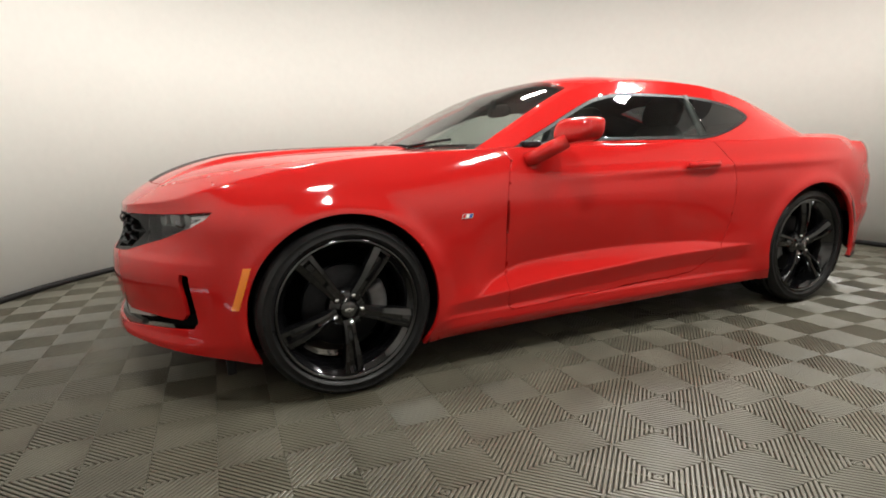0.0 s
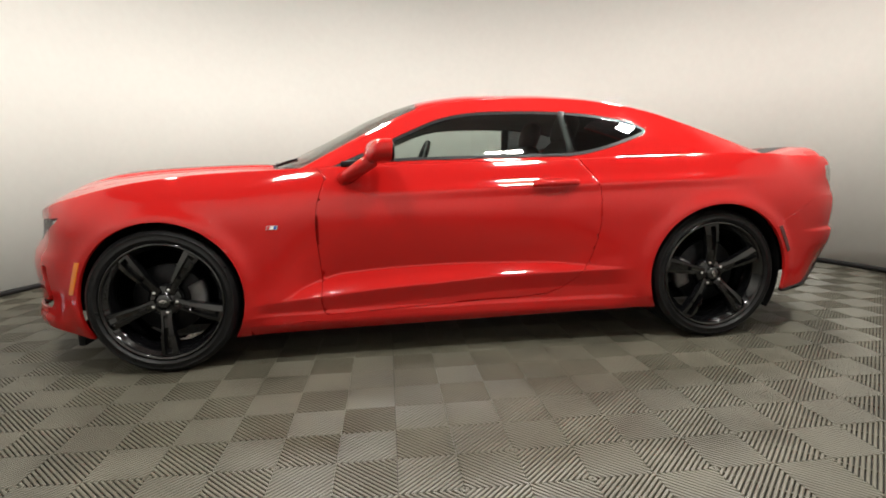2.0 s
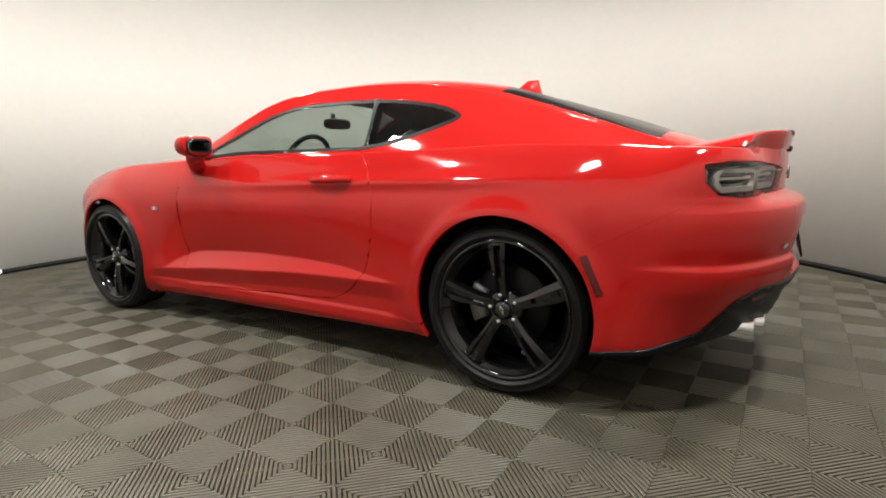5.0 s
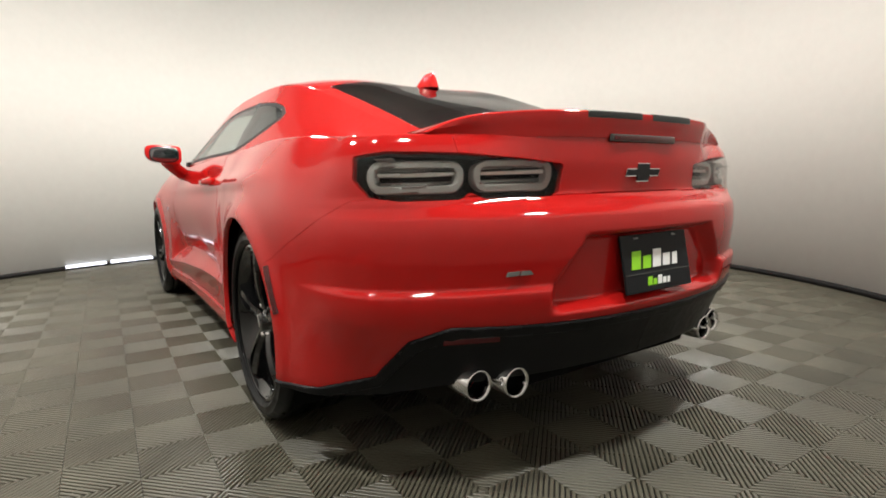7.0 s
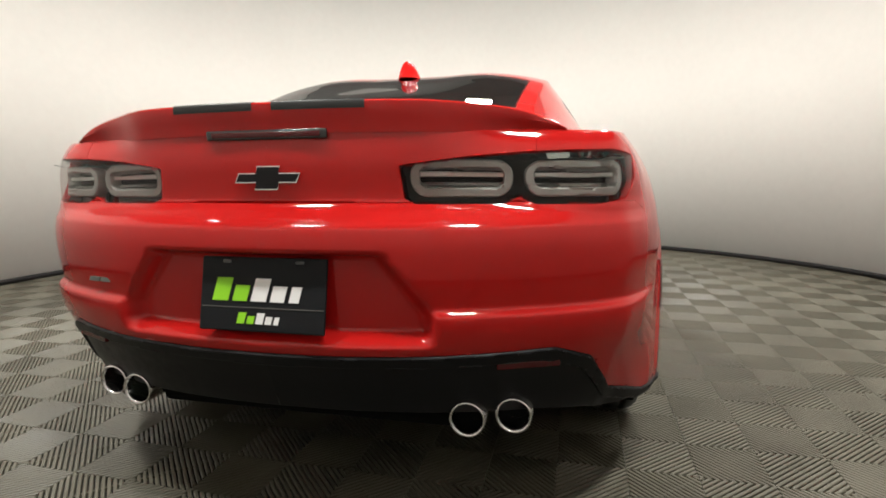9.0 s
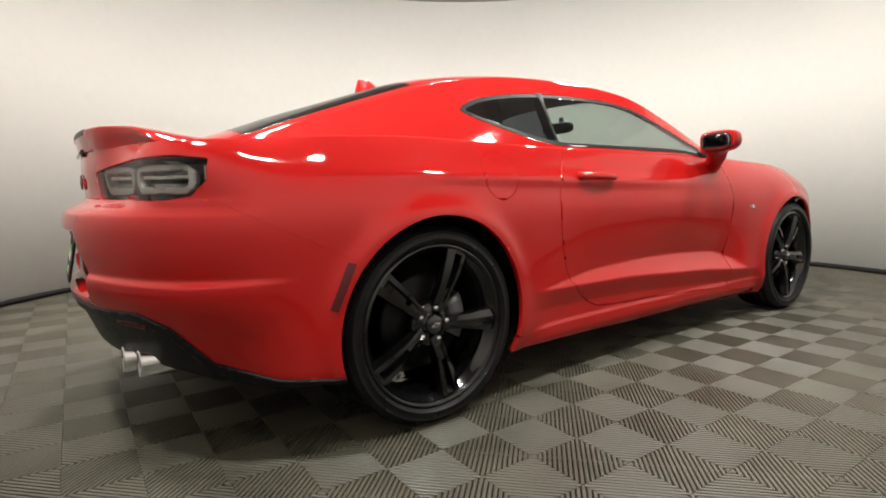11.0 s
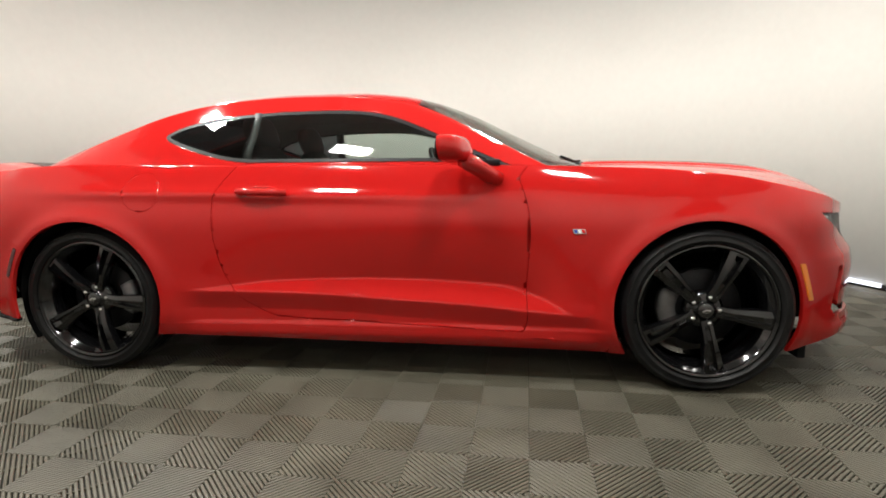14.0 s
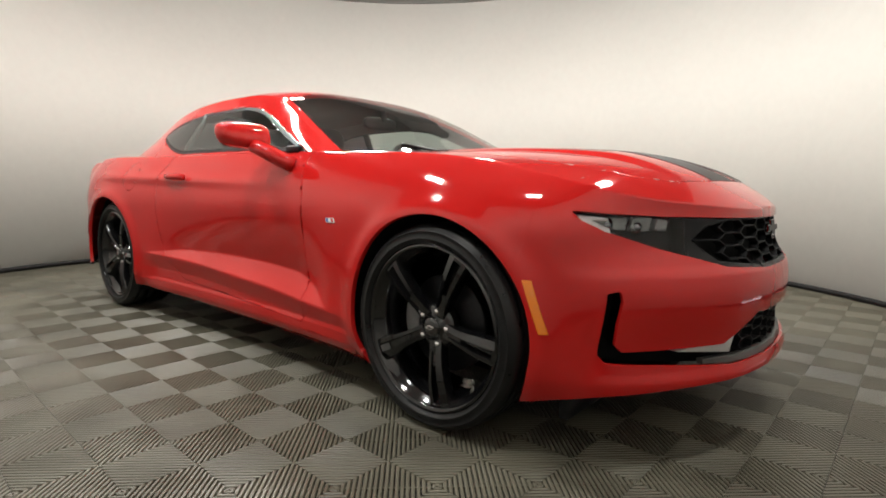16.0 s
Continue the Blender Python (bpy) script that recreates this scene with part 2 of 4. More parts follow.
def panel(name, sheet, mat, parent, label="", gap=0.002, depth=0.018, lip=0.0025, outward=None):
    """A body panel: the sheet with its rim drawn in by the gap, rounded over and folded inwards."""
    if not sheet[1]:
        return new(name)
    V, F = weld(sheet)
    V = V.copy()
    N = np.zeros_like(V)
    count = {}
    for f in F:
        p = V[list(f)]
        n = np.zeros(3)
        for k in range(1, len(f) - 1):
            n += np.cross(p[k] - p[0], p[k + 1] - p[0])
        for i in f:
            N[i] += n
        for k in range(len(f)):
            a, b = f[k], f[(k + 1) % len(f)]
            count[(a, b)] = count.get((a, b), 0) + 1
    L = np.linalg.norm(N, axis=1, keepdims=True)
    N = N / np.maximum(L, 1e-12)
    rim = [(a, b) for (a, b) in count if (b, a) not in count]
    push = {}
    for a, b in rim:
        e = V[b] - V[a]
        q = np.cross(N[a] + N[b], e)
        l = np.linalg.norm(q)
        if l > 1e-9:
            for i in (a, b):
                push[i] = push.get(i, np.zeros(3)) + q / l
    verts = [v for v in V]
    ring1, ring2, top = {}, {}, {}
    for i, q in push.items():
        l = np.linalg.norm(q)
        d = q / l if l > 1e-9 else q
        verts[i] = V[i] + d * (gap + lip)
        if lip < 0.0008:
            # a flush seam: the flange starts from vertices of its own
            top[i] = len(verts)
            verts.append(verts[i].copy())
        ring1[i] = len(verts)
        verts.append(V[i] + d * gap - N[i] * lip)
    for i, q in push.items():
        ring2[i] = len(verts)
        verts.append(verts[ring1[i]] - N[i] * depth)
    faces = list(F)
    for a, b in rim:
        if a in ring1 and b in ring1:
            faces.append((top.get(b, b), top.get(a, a), ring1[a], ring1[b]))
            faces.append((ring1[b], ring1[a], ring2[a], ring2[b]))
    return mesh_part(name, verts, faces, mat, parent, label)


# ---- room ----
def ring_wall(name, r0, r1, z0, z1, mat, n=180):
    V, F = [], []
    for k in range(n):
        a = 2 * math.pi * k / n
        for r, z in ((r0, z0), (r0, z1), (r1, z1), (r1, z0)):
            V.append((ROOM_X + r * math.cos(a), ROOM_Y + r * math.sin(a), z))
    for k in range(n):
        q = (k + 1) % n
        for j in range(4):
            F.append((4 * k + j, 4 * k + (j + 1) % 4, 4 * q + (j + 1) % 4, 4 * q + j))
    return mesh_part(name, V, F, mat)


tagged(ring_wall("wall_round", ROOM_R, ROOM_R + 0.12, -0.02, ROOM_H, WALL), "smooth round white studio wall with a black base", "wall", kind="structure")
tagged(ring_wall("baseboard", ROOM_R - 0.014, ROOM_R - 0.001, 0.0, 0.042, BASEB), "thin black base strip along the round wall", "baseboard", kind="structure")
# a bright cool line at the wall's foot, put in as a thin glowing strip
V, F = [], []
for k in range(41):
    a = radians(190 + 13.2 * k / 40)
    for r, z in ((ROOM_R - 0.016, 0.018), (ROOM_R - 0.016, 0.050), (ROOM_R - 0.010, 0.050), (ROOM_R - 0.010, 0.018)):
        V.append((ROOM_X + r * math.cos(a), ROOM_Y + r * math.sin(a), z))
for k in range(40):
    if k not in (20, 21):
        F += [(4 * k + j, 4 * k + 4 + j, 4 * k + 4 + (j + 1) % 4, 4 * k + (j + 1) % 4) for j in range(4)]
tagged(mesh_part("glow_strip", V, F, BASE_GLOW, smooth=False), "thin cool glowing strip put in for a bright line at the wall base", "light gap", kind="structure")
# an assumed hall, added over the round wall to enclose the lamps: a shelf at its top edge, an outer wall and the
# ceiling
V, F, n = [], [], 96
for r, z in ((ROOM_R + 0.02, ROOM_H + 0.02), (HALL_R, ROOM_H + 0.02), (HALL_R, CEIL_Z), (0.02, CEIL_Z)):
    V += [(ROOM_X + r * math.cos(2 * math.pi * k / n), ROOM_Y + r * math.sin(2 * math.pi * k / n), z) for k in range(n)]
for q in range(3):
    F += [(q * n + k, (q + 1) * n + k, (q + 1) * n + (k + 1) % n, q * n + (k + 1) % n) for k in range(n)]
F.append(tuple(range(3 * n, 4 * n)))
tagged(mesh_part("ceiling", V, F, CEIL, smooth=False), "plain grey assumed hall ceiling high over the round wall", "ceiling", kind="structure")


def studio_lamp(x, y, a):
    root = tagged(new("studio_lamp"), "white rectangular studio lamp, assumed out of view under the high ceiling", "lamp", "studio lamps")
    root.matrix_basis = lamp_pose(x, y, a)
    bm = bmesh.new()
    for dx, dy, w, d in ((0, 0.125, 0.54, 0.01), (0, -0.125, 0.54, 0.01), (0.26, 0, 0.02, 0.24), (-0.26, 0, 0.02, 0.24)):
        box(bm, dx, dy, 0.01, w, d, 0.03, 0.002)
    box(bm, 0, 0, 0.03, 0.54, 0.26, 0.012, 0.003)
    part("frame", bm, WHITE, root, smooth=False)
    bm = bmesh.new()
    box(bm, 0, 0, 0.004, 0.50, 0.24, 0.01)
    part("diffuser", bm, PANEL, root, "glowing white diffuser", smooth=False)
    bm = bmesh.new()
    up = root.matrix_basis.inverted()
    tip = up @ Vector((x, y, CEIL_Z))
    bar = tip - Vector((0, 0, 0.06))
    box(bm, *((tip + Vector((0, 0, 0.06))) / 2), 0.02, 0.02, bar.length, 0, bar.to_track_quat("Z", "X").to_matrix().to_4x4())
    part("hanger", bm, WHITE, root, smooth=False)


# lamp bodies are added where the assumed lights hang
for row in LAMP_RING:
    studio_lamp(*row[:3])

# ---- red coupe: body surface ----
HUB_X, HUB_Z, ARCH_R = 1.406, 0.35, 0.378
PLAN = [(-2.28, 0), (-2.268, 0.2), (-2.212, 0.42), (-2.07, 0.66), (-1.925, 0.805), (-1.72, 0.885), (-1.40, 0.918), (-1.0, 0.905),
        (-0.5, 0.885), (0.1, 0.882), (0.65, 0.89), (1.0, 0.918), (1.40, 0.952), (1.75, 0.94), (2.0, 0.887), (2.12, 0.84), (2.195, 0.783),
        (2.285, 0.64), (2.37, 0.42), (2.41, 0.2), (2.42, 0)]
TOP_Z = curve([-2.29, -2.22, -2.07, -1.93, -1.74, -1.54, -1.23, -0.9, -0.6, 0, 0.65, 1.0, 1.4, 1.8, 2.05, 2.2, 2.42],
              [0.755, 0.767, 0.790, 0.825, 0.870, 0.908, 0.940, 0.955, 0.965, 0.972, 0.98, 0.985, 0.995, 0.983, 0.967, 0.962, 0.970])
LOW_Z = curve([-2.37, -2.0, -1.72, -1.05, 1.0, 1.75, 2.02, 2.17, 2.30, 2.42], [0.250, 0.225, 0.174, 0.148, 0.188, 0.245, 0.255, 0.272, 0.30, 0.31])
NOSE = curve([0.12, 0.18, 0.215, 0.25, 0.29, 0.36, 0.42, 0.50, 0.56, 0.60, 0.66, 0.71, 0.76],
             [-0.04, -0.018, 0.0, 0.004, -0.006, -0.012, -0.006, 0, -0.008, -0.03, -0.05, -0.055, -0.06])
TAIL = curve([0.24, 0.30, 0.40, 0.455, 0.49, 0.545, 0.558, 0.574, 0.60, 0.65, 0.70, 0.750, 0.768, 0.788, 0.81, 0.90, 0.96],
             [-0.12, -0.085, -0.045, -0.020, -0.006, 0.003, 0.003, -0.011, -0.008, -0.002, 0, -0.006, -0.024, -0.066, -0.082, -0.075, -0.078])
LEAN = curve([-2.0, -1.6, -1.2, -0.6, 0.3, 0.8, 1.4, 1.9, 2.2], [0.06, 0.12, 0.115, 0.085, 0.08, 0.085, 0.122, 0.100, 0.05])
# the sill fold: lit wedge between a soft upper edge and a crisp lower edge
FOLD_LOW = curve([-1.0, -0.86, -0.66, -0.4, -0.1, 0.3, 0.67, 0.9], [0.312, 0.322, 0.336, 0.358, 0.374, 0.396, 0.402, 0.405])
FOLD_TOP = curve([-1.0, -0.86, -0.74, -0.55, 0.05, 0.5, 0.72, 0.9], [0.314, 0.326, 0.385, 0.440, 0.462, 0.450, 0.425, 0.408])
HOOD_Z = curve([-2.235, -2.15, -2.02, -1.88, -1.74, -1.4, -1.1, -0.9, -0.6, 0, 1, 1.7, 1.9, 2.1, 2.35],
               [0.752, 0.820, 0.890, 0.928, 0.950, 0.968, 0.973, 0.968, 0.962, 0.95, 0.95, 0.975, 0.985, 0.985, 0.968])
RAIL_Y = curve([-0.95, -0.74, -0.42, -0.16, 0.1, 0.5, 0.9, 1.2, 1.5, 1.8, 2.05], [0.785, 0.757, 0.69, 0.627, 0.595, 0.580, 0.578, 0.572, 0.563, 0.555, 0.55])
RAIL_Z = curve([-0.95, -0.74, -0.58, -0.42, -0.28, -0.16, 0.0, 0.2, 0.5, 0.75, 0.95, 1.15, 1.4, 1.7, 1.95, 2.1],
               [0.86, 0.955, 1.038, 1.120, 1.190, 1.243, 1.285, 1.306, 1.312, 1.302, 1.279, 1.239, 1.165, 1.064, 0.975, 0.93])
ROOF_Z = curve([-1.05, -0.92, -0.73, -0.55, -0.41, -0.23, -0.05, 0.18, 0.48, 0.81, 1.09, 1.25, 1.41, 1.56, 1.72, 1.88, 2.0, 2.12],
               [0.925, 0.985, 1.070, 1.160, 1.229, 1.298, 1.342, 1.363, 1.364, 1.345, 1.308, 1.271, 1.219, 1.168, 1.112, 1.053, 1.014, 0.975])
BELT_Y = curve([-0.95, -0.6, 0, 0.65, 1.0, 1.3, 1.6, 1.9, 2.1], [0.815, 0.82, 0.82, 0.815, 0.80, 0.775, 0.74, 0.70, 0.67])
BELT_Z = 0.93


def sill_fold(x, z):
    """Depth of the scooped door bottom: drawn in above the fold, a ledge that faces up, then the rocker."""
    lo, hi = FOLD_LOW(x), FOLD_TOP(x)
    dip = 0.62 * (hi - lo)
    scoop = -dip * np.clip((0.74 - z) / np.maximum(0.74 - hi, 0.05), 0, 1) ** 1.6
    ledge = -dip * np.clip((z - lo) / np.maximum(hi - lo, 0.002), 0, 1) ** 0.85
    under = -0.020 * np.clip((lo - z) / 0.085, 0, 1)
    rock = 0.010 * sstep(0.262, 0.244, z) - 0.050 * np.clip((0.215 - z) / 0.07, 0, 1) ** 2
    return np.where(z > hi, scoop, np.where(z > lo, ledge, under + rock)) + 0.006 * np.exp(-((z - lo) / 0.05) ** 2)


def side_form(x, z, top):
    """How far the flank stands off its plan outline."""
    t = np.clip((z - 0.66) / np.maximum(top - 0.66, 0.05), 0, 1)
    lean = -LEAN(x) * t ** 2.3
    wd = sstep(-1.04, -0.90, x) * (1 - sstep(0.80, 1.0, x))
    low = -0.055 * np.clip((0.30 - z) / 0.16, 0, 1) ** 2
    flare = 0
    for hx in (-HUB_X, HUB_X):
        r = np.hypot(x - hx, z - HUB_Z)
        flare = flare + 0.016 * np.exp(-(np.maximum(r - ARCH_R - 0.012, 0) / 0.045) ** 2)
    fold = 0.013 * np.exp(-((z - (0.835 + 0.02 * x)) / 0.030) ** 2) * sstep(-0.9, 0.5, x) * (1 - sstep(1.2, 1.9, x))
    return lean + sill_fold(x, z) * wd + low * (1 - wd) + flare + fold


def flank(ns=600, nv=120):
    dense = spline2(PLAN, 3000)
    L = np.concatenate([[0], np.cumsum(np.hypot(*np.diff(dense, axis=0).T))])
    u = np.linspace(0, 1, ns)
    q = L[-1] * (u - 0.055 * np.sin(2 * math.pi * u) * 2)
    p = np.stack([np.interp(q, L, dense[:, 0]), np.interp(q, L, dense[:, 1])], 1)
    t = np.gradient(p, axis=0)
    t /= np.linalg.norm(t, axis=1, keepdims=True)
    n = np.stack([-t[:, 1], t[:, 0]], 1)
    n[0], n[-1] = (-1, 0), (1, 0)
    top, low = TOP_Z(p[:, 0]), LOW_Z(p[:, 0])
    v = np.linspace(0, 1, nv)
    z = low[:, None] + (top - low)[:, None] * v[None]
    x0 = np.repeat(p[:, :1], nv, 1)
    y0 = np.repeat(p[:, 1:], nv, 1)
    wf = (1 - sstep(-2.12, -1.78, x0))
    wr = sstep(1.86, 2.2, x0)
    # number plate recess with sloping sides
    plate = np.clip((0.70 - z) / 0.016, 0, 1) * np.clip((z - 0.49) / 0.03, 0, 1)
    edge = 0.285 + 0.10 * np.clip((0.68 - z) / 0.12, 0, 1)
    plate = plate * (1 - sstep(-0.022, 0.022, y0 - edge)) * sstep(2.2, 2.3, x0)
    off = wf * NOSE(z) + wr * (TAIL(z) * (1 - 0.72 * sstep(0.45, 0.78, y0) * sstep(0.74, 0.79, z)) * (1 - plate) - 0.046 * plate) + (1 - np.maximum(wf, wr)) * side_form(x0, z, top[:, None])
    t = np.clip((z - 0.74) / (top[:, None] - 0.74), 0, 1)
    off = off - 0.038 * t ** 5 * sstep(1.75, 2.0, x0) * sstep(0.35, 0.62, y0)
    P = np.stack([x0 + n[:, :1] * off, np.maximum(y0 + n[:, 1:] * off, 0), z], 2)
    return P


def deck_z(x, y):
    """Height of bonnet, shoulders and boot lid."""
    w = 1 - np.clip(np.abs(y) / np.maximum(EDGE_Y(x), 0.02), 0, 1) ** 2.4
    z = TOP_Z_AT(x) + (HOOD_Z(x) - TOP_Z_AT(x)) * w
    bulge = 0.016 * (1 - sstep(0.33, 0.40, np.abs(y) + 0.06 * (x + 1.4))) * sstep(-2.10, -1.75, x) * (1 - sstep(-1.0, -0.7, x))
    return z + bulge


FLANK = flank()
rim_pts = FLANK[:, -1]
EDGE_Y = lambda x: np.interp(x, rim_pts[:, 0], rim_pts[:, 1])
TOP_Z_AT = lambda x: np.interp(x, rim_pts[:, 0], rim_pts[:, 2])


def roof_dip(x, y):
    """The shallow trough along the middle of the roof."""
    return 0.014 * (1 - sstep(0.10, 0.36, np.abs(y))) * sstep(0.1, 0.7, x) * (1 - sstep(1.35, 1.7, x))


def green_z(x, y):
    """Height of glass house over a plan place."""
    y = np.abs(y)
    yr, zr, zc, yb = RAIL_Y(x), RAIL_Z(x), ROOF_Z(x), BELT_Y(x)
    crown = zr + (zc - zr) * (1 - np.clip(y / yr, 0, 1) ** 3.4) - roof_dip(x, y)
    side = BELT_Z + (zr - BELT_Z) * np.clip((yb - y) / (yb - yr), -2, 1)
    z = np.where(y < yr, crown, side)
    return np.where((x < -1.05) | (x > 2.12), 0.5, z)


w = np.linspace(0, 1, 46)
DECK = np.stack([np.repeat(rim_pts[:, :1], len(w), 1), rim_pts[:, 1:2] * (1 - w)[None], np.zeros((len(rim_pts), len(w)))], 2)
DECK[..., 2] = deck_z(DECK[..., 0], DECK[..., 1])
DECK[:, 0] = rim_pts

gx = np.linspace(-1.04, 2.11, 430)
GREEN = []
for x in gx:
    yr, zr, zc, yb = RAIL_Y(x), RAIL_Z(x), ROOF_Z(x), BELT_Y(x)
    row = []
    for k in np.linspace(0, 1, 56)[:-1]:
        y = yb + (yr - yb) * k
        row.append((x, y + 0.012 * math.sin(math.pi * k), BELT_Z + (zr - BELT_Z) * k))
    for k in np.linspace(0, 1, 40):
        y = yr * (1 - k ** 1.3)
        row.append((x, y, zr + (zc - zr) * (1 - (y / yr) ** 3.4) - float(roof_dip(x, y))))
    GREEN.append(row)
GREEN = np.array(GREEN)

def facing(sheet, way):
    """Turn the faces of a sheet so that they look the given way."""
    V, F = sheet
    total = sum(float(np.dot(np.cross(V[f[1]] - V[f[0]], V[f[2]] - V[f[0]]), way)) for f in F[::7])
    return (V, F) if total > 0 else (V, [tuple(reversed(f)) for f in F])


flank_sheet = facing(grid_sheet(FLANK), (0, 1, 0))
deck_sheet = facing(grid_sheet(DECK), (0, 0, 1))
green_sheet = facing(grid_sheet(GREEN), (0, 0, 1))
FULL_FLANK = flank_sheet
# the glass house stands out of the shoulders
_, green_sheet = cut(green_sheet, green_sheet[0][:, 2] - deck_z(green_sheet[0][:, 0], green_sheet[0][:, 1]))
deck_sheet, _ = cut(deck_sheet, green_z(deck_sheet[0][:, 0], deck_sheet[0][:, 1]) - deck_sheet[0][:, 2])


def field(sheet, f):
    V = sheet[0]
    return f(V[:, 0], V[:, 1], V[:, 2])


# wheel arches
for hx in (-HUB_X, HUB_X):
    _, flank_sheet = cut(flank_sheet, field(flank_sheet, lambda x, y, z: np.where(y < 0.6, 1.0, np.hypot(x - hx, z - HUB_Z - 0.004) - ARCH_R)))

DOOR = spline2([(-0.575, 1.03), (-0.635, 0.90), (-0.672, 0.78), (-0.682, 0.65), (-0.668, 0.45), (-0.672, 0.30), (-0.655, 0.242), (-0.60, 0.236),
                (0.0, 0.258), (0.42, 0.274), (0.52, 0.292), (0.64, 0.362), (0.725, 0.475), (0.768, 0.65), (0.768, 0.80), (0.74, 0.885), (0.655, 1.0), (0.64, 1.03)], 160, True)
DLO = spline2([(-0.60, 0.955), (-0.30, 0.984), (0.03, 0.990), (0.45, 0.992), (0.66, 0.996), (0.84, 1.028), (1.04, 1.088), (1.105, 1.122),
               (1.085, 1.146), (1.0, 1.180), (0.84, 1.211), (0.65, 1.230), (0.41, 1.238), (0.14, 1.232), (-0.04, 1.200), (-0.20, 1.138), (-0.36, 1.066), (-0.55, 0.983)], 160, True)
BAND = np.array([(-0.1, 0.728), (0.35, 0.733), (0.6, 0.740), (0.74, 0.749), (0.812, 0.757), (0.800, 0.728), (0.757, 0.697), (0.62, 0.647), (0.42, 0.588), (0.2, 0.572), (-0.1, 0.57)])
INTAKE = np.array([(0.748, 0.532), (0.776, 0.524), (0.784, 0.345), (0.768, 0.318), (0.40, 0.285), (-0.1, 0.28), (-0.1, 0.43), (0.27, 0.43), (0.43, 0.352), (0.735, 0.352), (0.750, 0.372), (0.750, 0.43), (0.744, 0.50)])
HOOD = np.array([(-1.03, -0.3), (-2.10, -0.3), (-2.10, 0.1), (-2.08, 0.28), (-2.03, 0.45), (-1.95, 0.56), (-1.84, 0.62), (-1.6, 0.67), (-1.3, 0.695), (-1.0, 0.715), (-0.72, 0.732), (-0.80, 0.62), (-0.92, 0.42), (-1.01, 0.18)])
TRUNK_SEAM = 0.805


def lamp_outline(x, y, z):
    """Rear lamp, seen from behind: outer end wraps the corner."""
    return inside(np.abs(y) + np.maximum(0, 2.2 - x) * 0.35, z, LAMP)


LAMP = np.array([(0.305, 0.884), (0.45, 0.903), (0.62, 0.916), (0.78, 0.920), (0.855, 0.910), (0.860, 0.85), (0.825, 0.806), (0.74, 0.796), (0.60, 0.798), (0.565, 0.815), (0.53, 0.798), (0.34, 0.800), (0.315, 0.812)])

# flank panels
band, rest = cut(flank_sheet, field(flank_sheet, lambda x, y, z: np.where(x < -1.6, inside(y, z, BAND), 1.0)))
intake, rest = cut(rest, field(rest, lambda x, y, z: np.where(x < -1.6, inside(y, z, INTAKE), 1.0)))
grille_hole, headlamp = cut(band, band[0][:, 1] - 0.535)
tail_lamp, rest = cut(rest, field(rest, lambda x, y, z: np.where(x > 1.8, lamp_outline(x, y, z), 1.0)))
door, rest = cut(rest, field(rest, lambda x, y, z: inside(x, z, DOOR)))
fuel, rest = cut(rest, field(rest, lambda x, y, z: np.hypot(x - 1.105, z - 0.862) - 0.090))
valance, rest = cut(rest, field(rest, lambda x, y, z: np.where(x > 1.6, z - np.interp(x, [1.70, 1.95, 2.1, 2.2, 2.27, 2.45], [0.252, 0.275, 0.33, 0.44, 0.478, 0.462]), 1.0)))
rear_bumper, rest = cut(rest, field(rest, lambda x, y, z: np.where(x > 1.5, np.maximum(z - np.interp(x, [1.70, 2.10, 2.2, 2.5], [0.595, 0.80, 0.803, 0.803]), 1.705 - x), 1.0)))
trunk_face, rest = cut(rest, field(rest, lambda x, y, z: np.where(x > 1.9, np.maximum(y - 0.60, 0.80 - z), 1.0)))
front_bumper, rest = cut(rest, field(rest, lambda x, y, z: np.where(x < -1.2, x - (-1.735 - 0.22 * (z - 0.60)), 1.0)))
fender, rest = cut(rest, rest[0][:, 0] + 0.60)
rocker_f = lambda x, y, z: z - (0.214 + 0.022 * (x + 0.6))
rocker_a, fender = cut(fender, field(fender, rocker_f))
rocker_a, keep = cut(rocker_a, rocker_a[0][:, 0] + 1.02)
fender = join(fender, rocker_a)
rocker = keep
rocker_b, quarter = cut(rest, field(rest, lambda x, y, z: np.where(x < 1.2, rocker_f(x, y, z), 1.0)))
rocker = join(rocker, rocker_b)

# deck panels
hood, deck = cut(deck_sheet, field(deck_sheet, lambda x, y, z: inside(x, y, HOOD)))
nose_top, deck = cut(deck, deck[0][:, 0] - np.interp(deck[0][:, 1], [0, 0.5, 0.72, 0.8], [-2.0, -1.95, -1.84, -1.76]))
cowl_strip, deck2 = cut(deck, np.where(deck[0][:, 0] < -0.3, np.maximum(deck[0][:, 1] - 0.735, -(deck[0][:, 0] + 1.06)), 1.0))
fender_top, deck2 = cut(deck2, deck2[0][:, 0] - np.interp(deck2[0][:, 2], [0.9, 0.95, 0.97], [-0.63, -0.61, -0.60]))
door_top, deck2 = cut(deck2, np.where(deck2[0][:, 0] < 1.0, deck2[0][:, 0] - 0.655, 1.0))
trunk_top, shoulder = cut(deck2, np.maximum(deck2[0][:, 1] - 0.60, 1.5 - deck2[0][:, 0]))

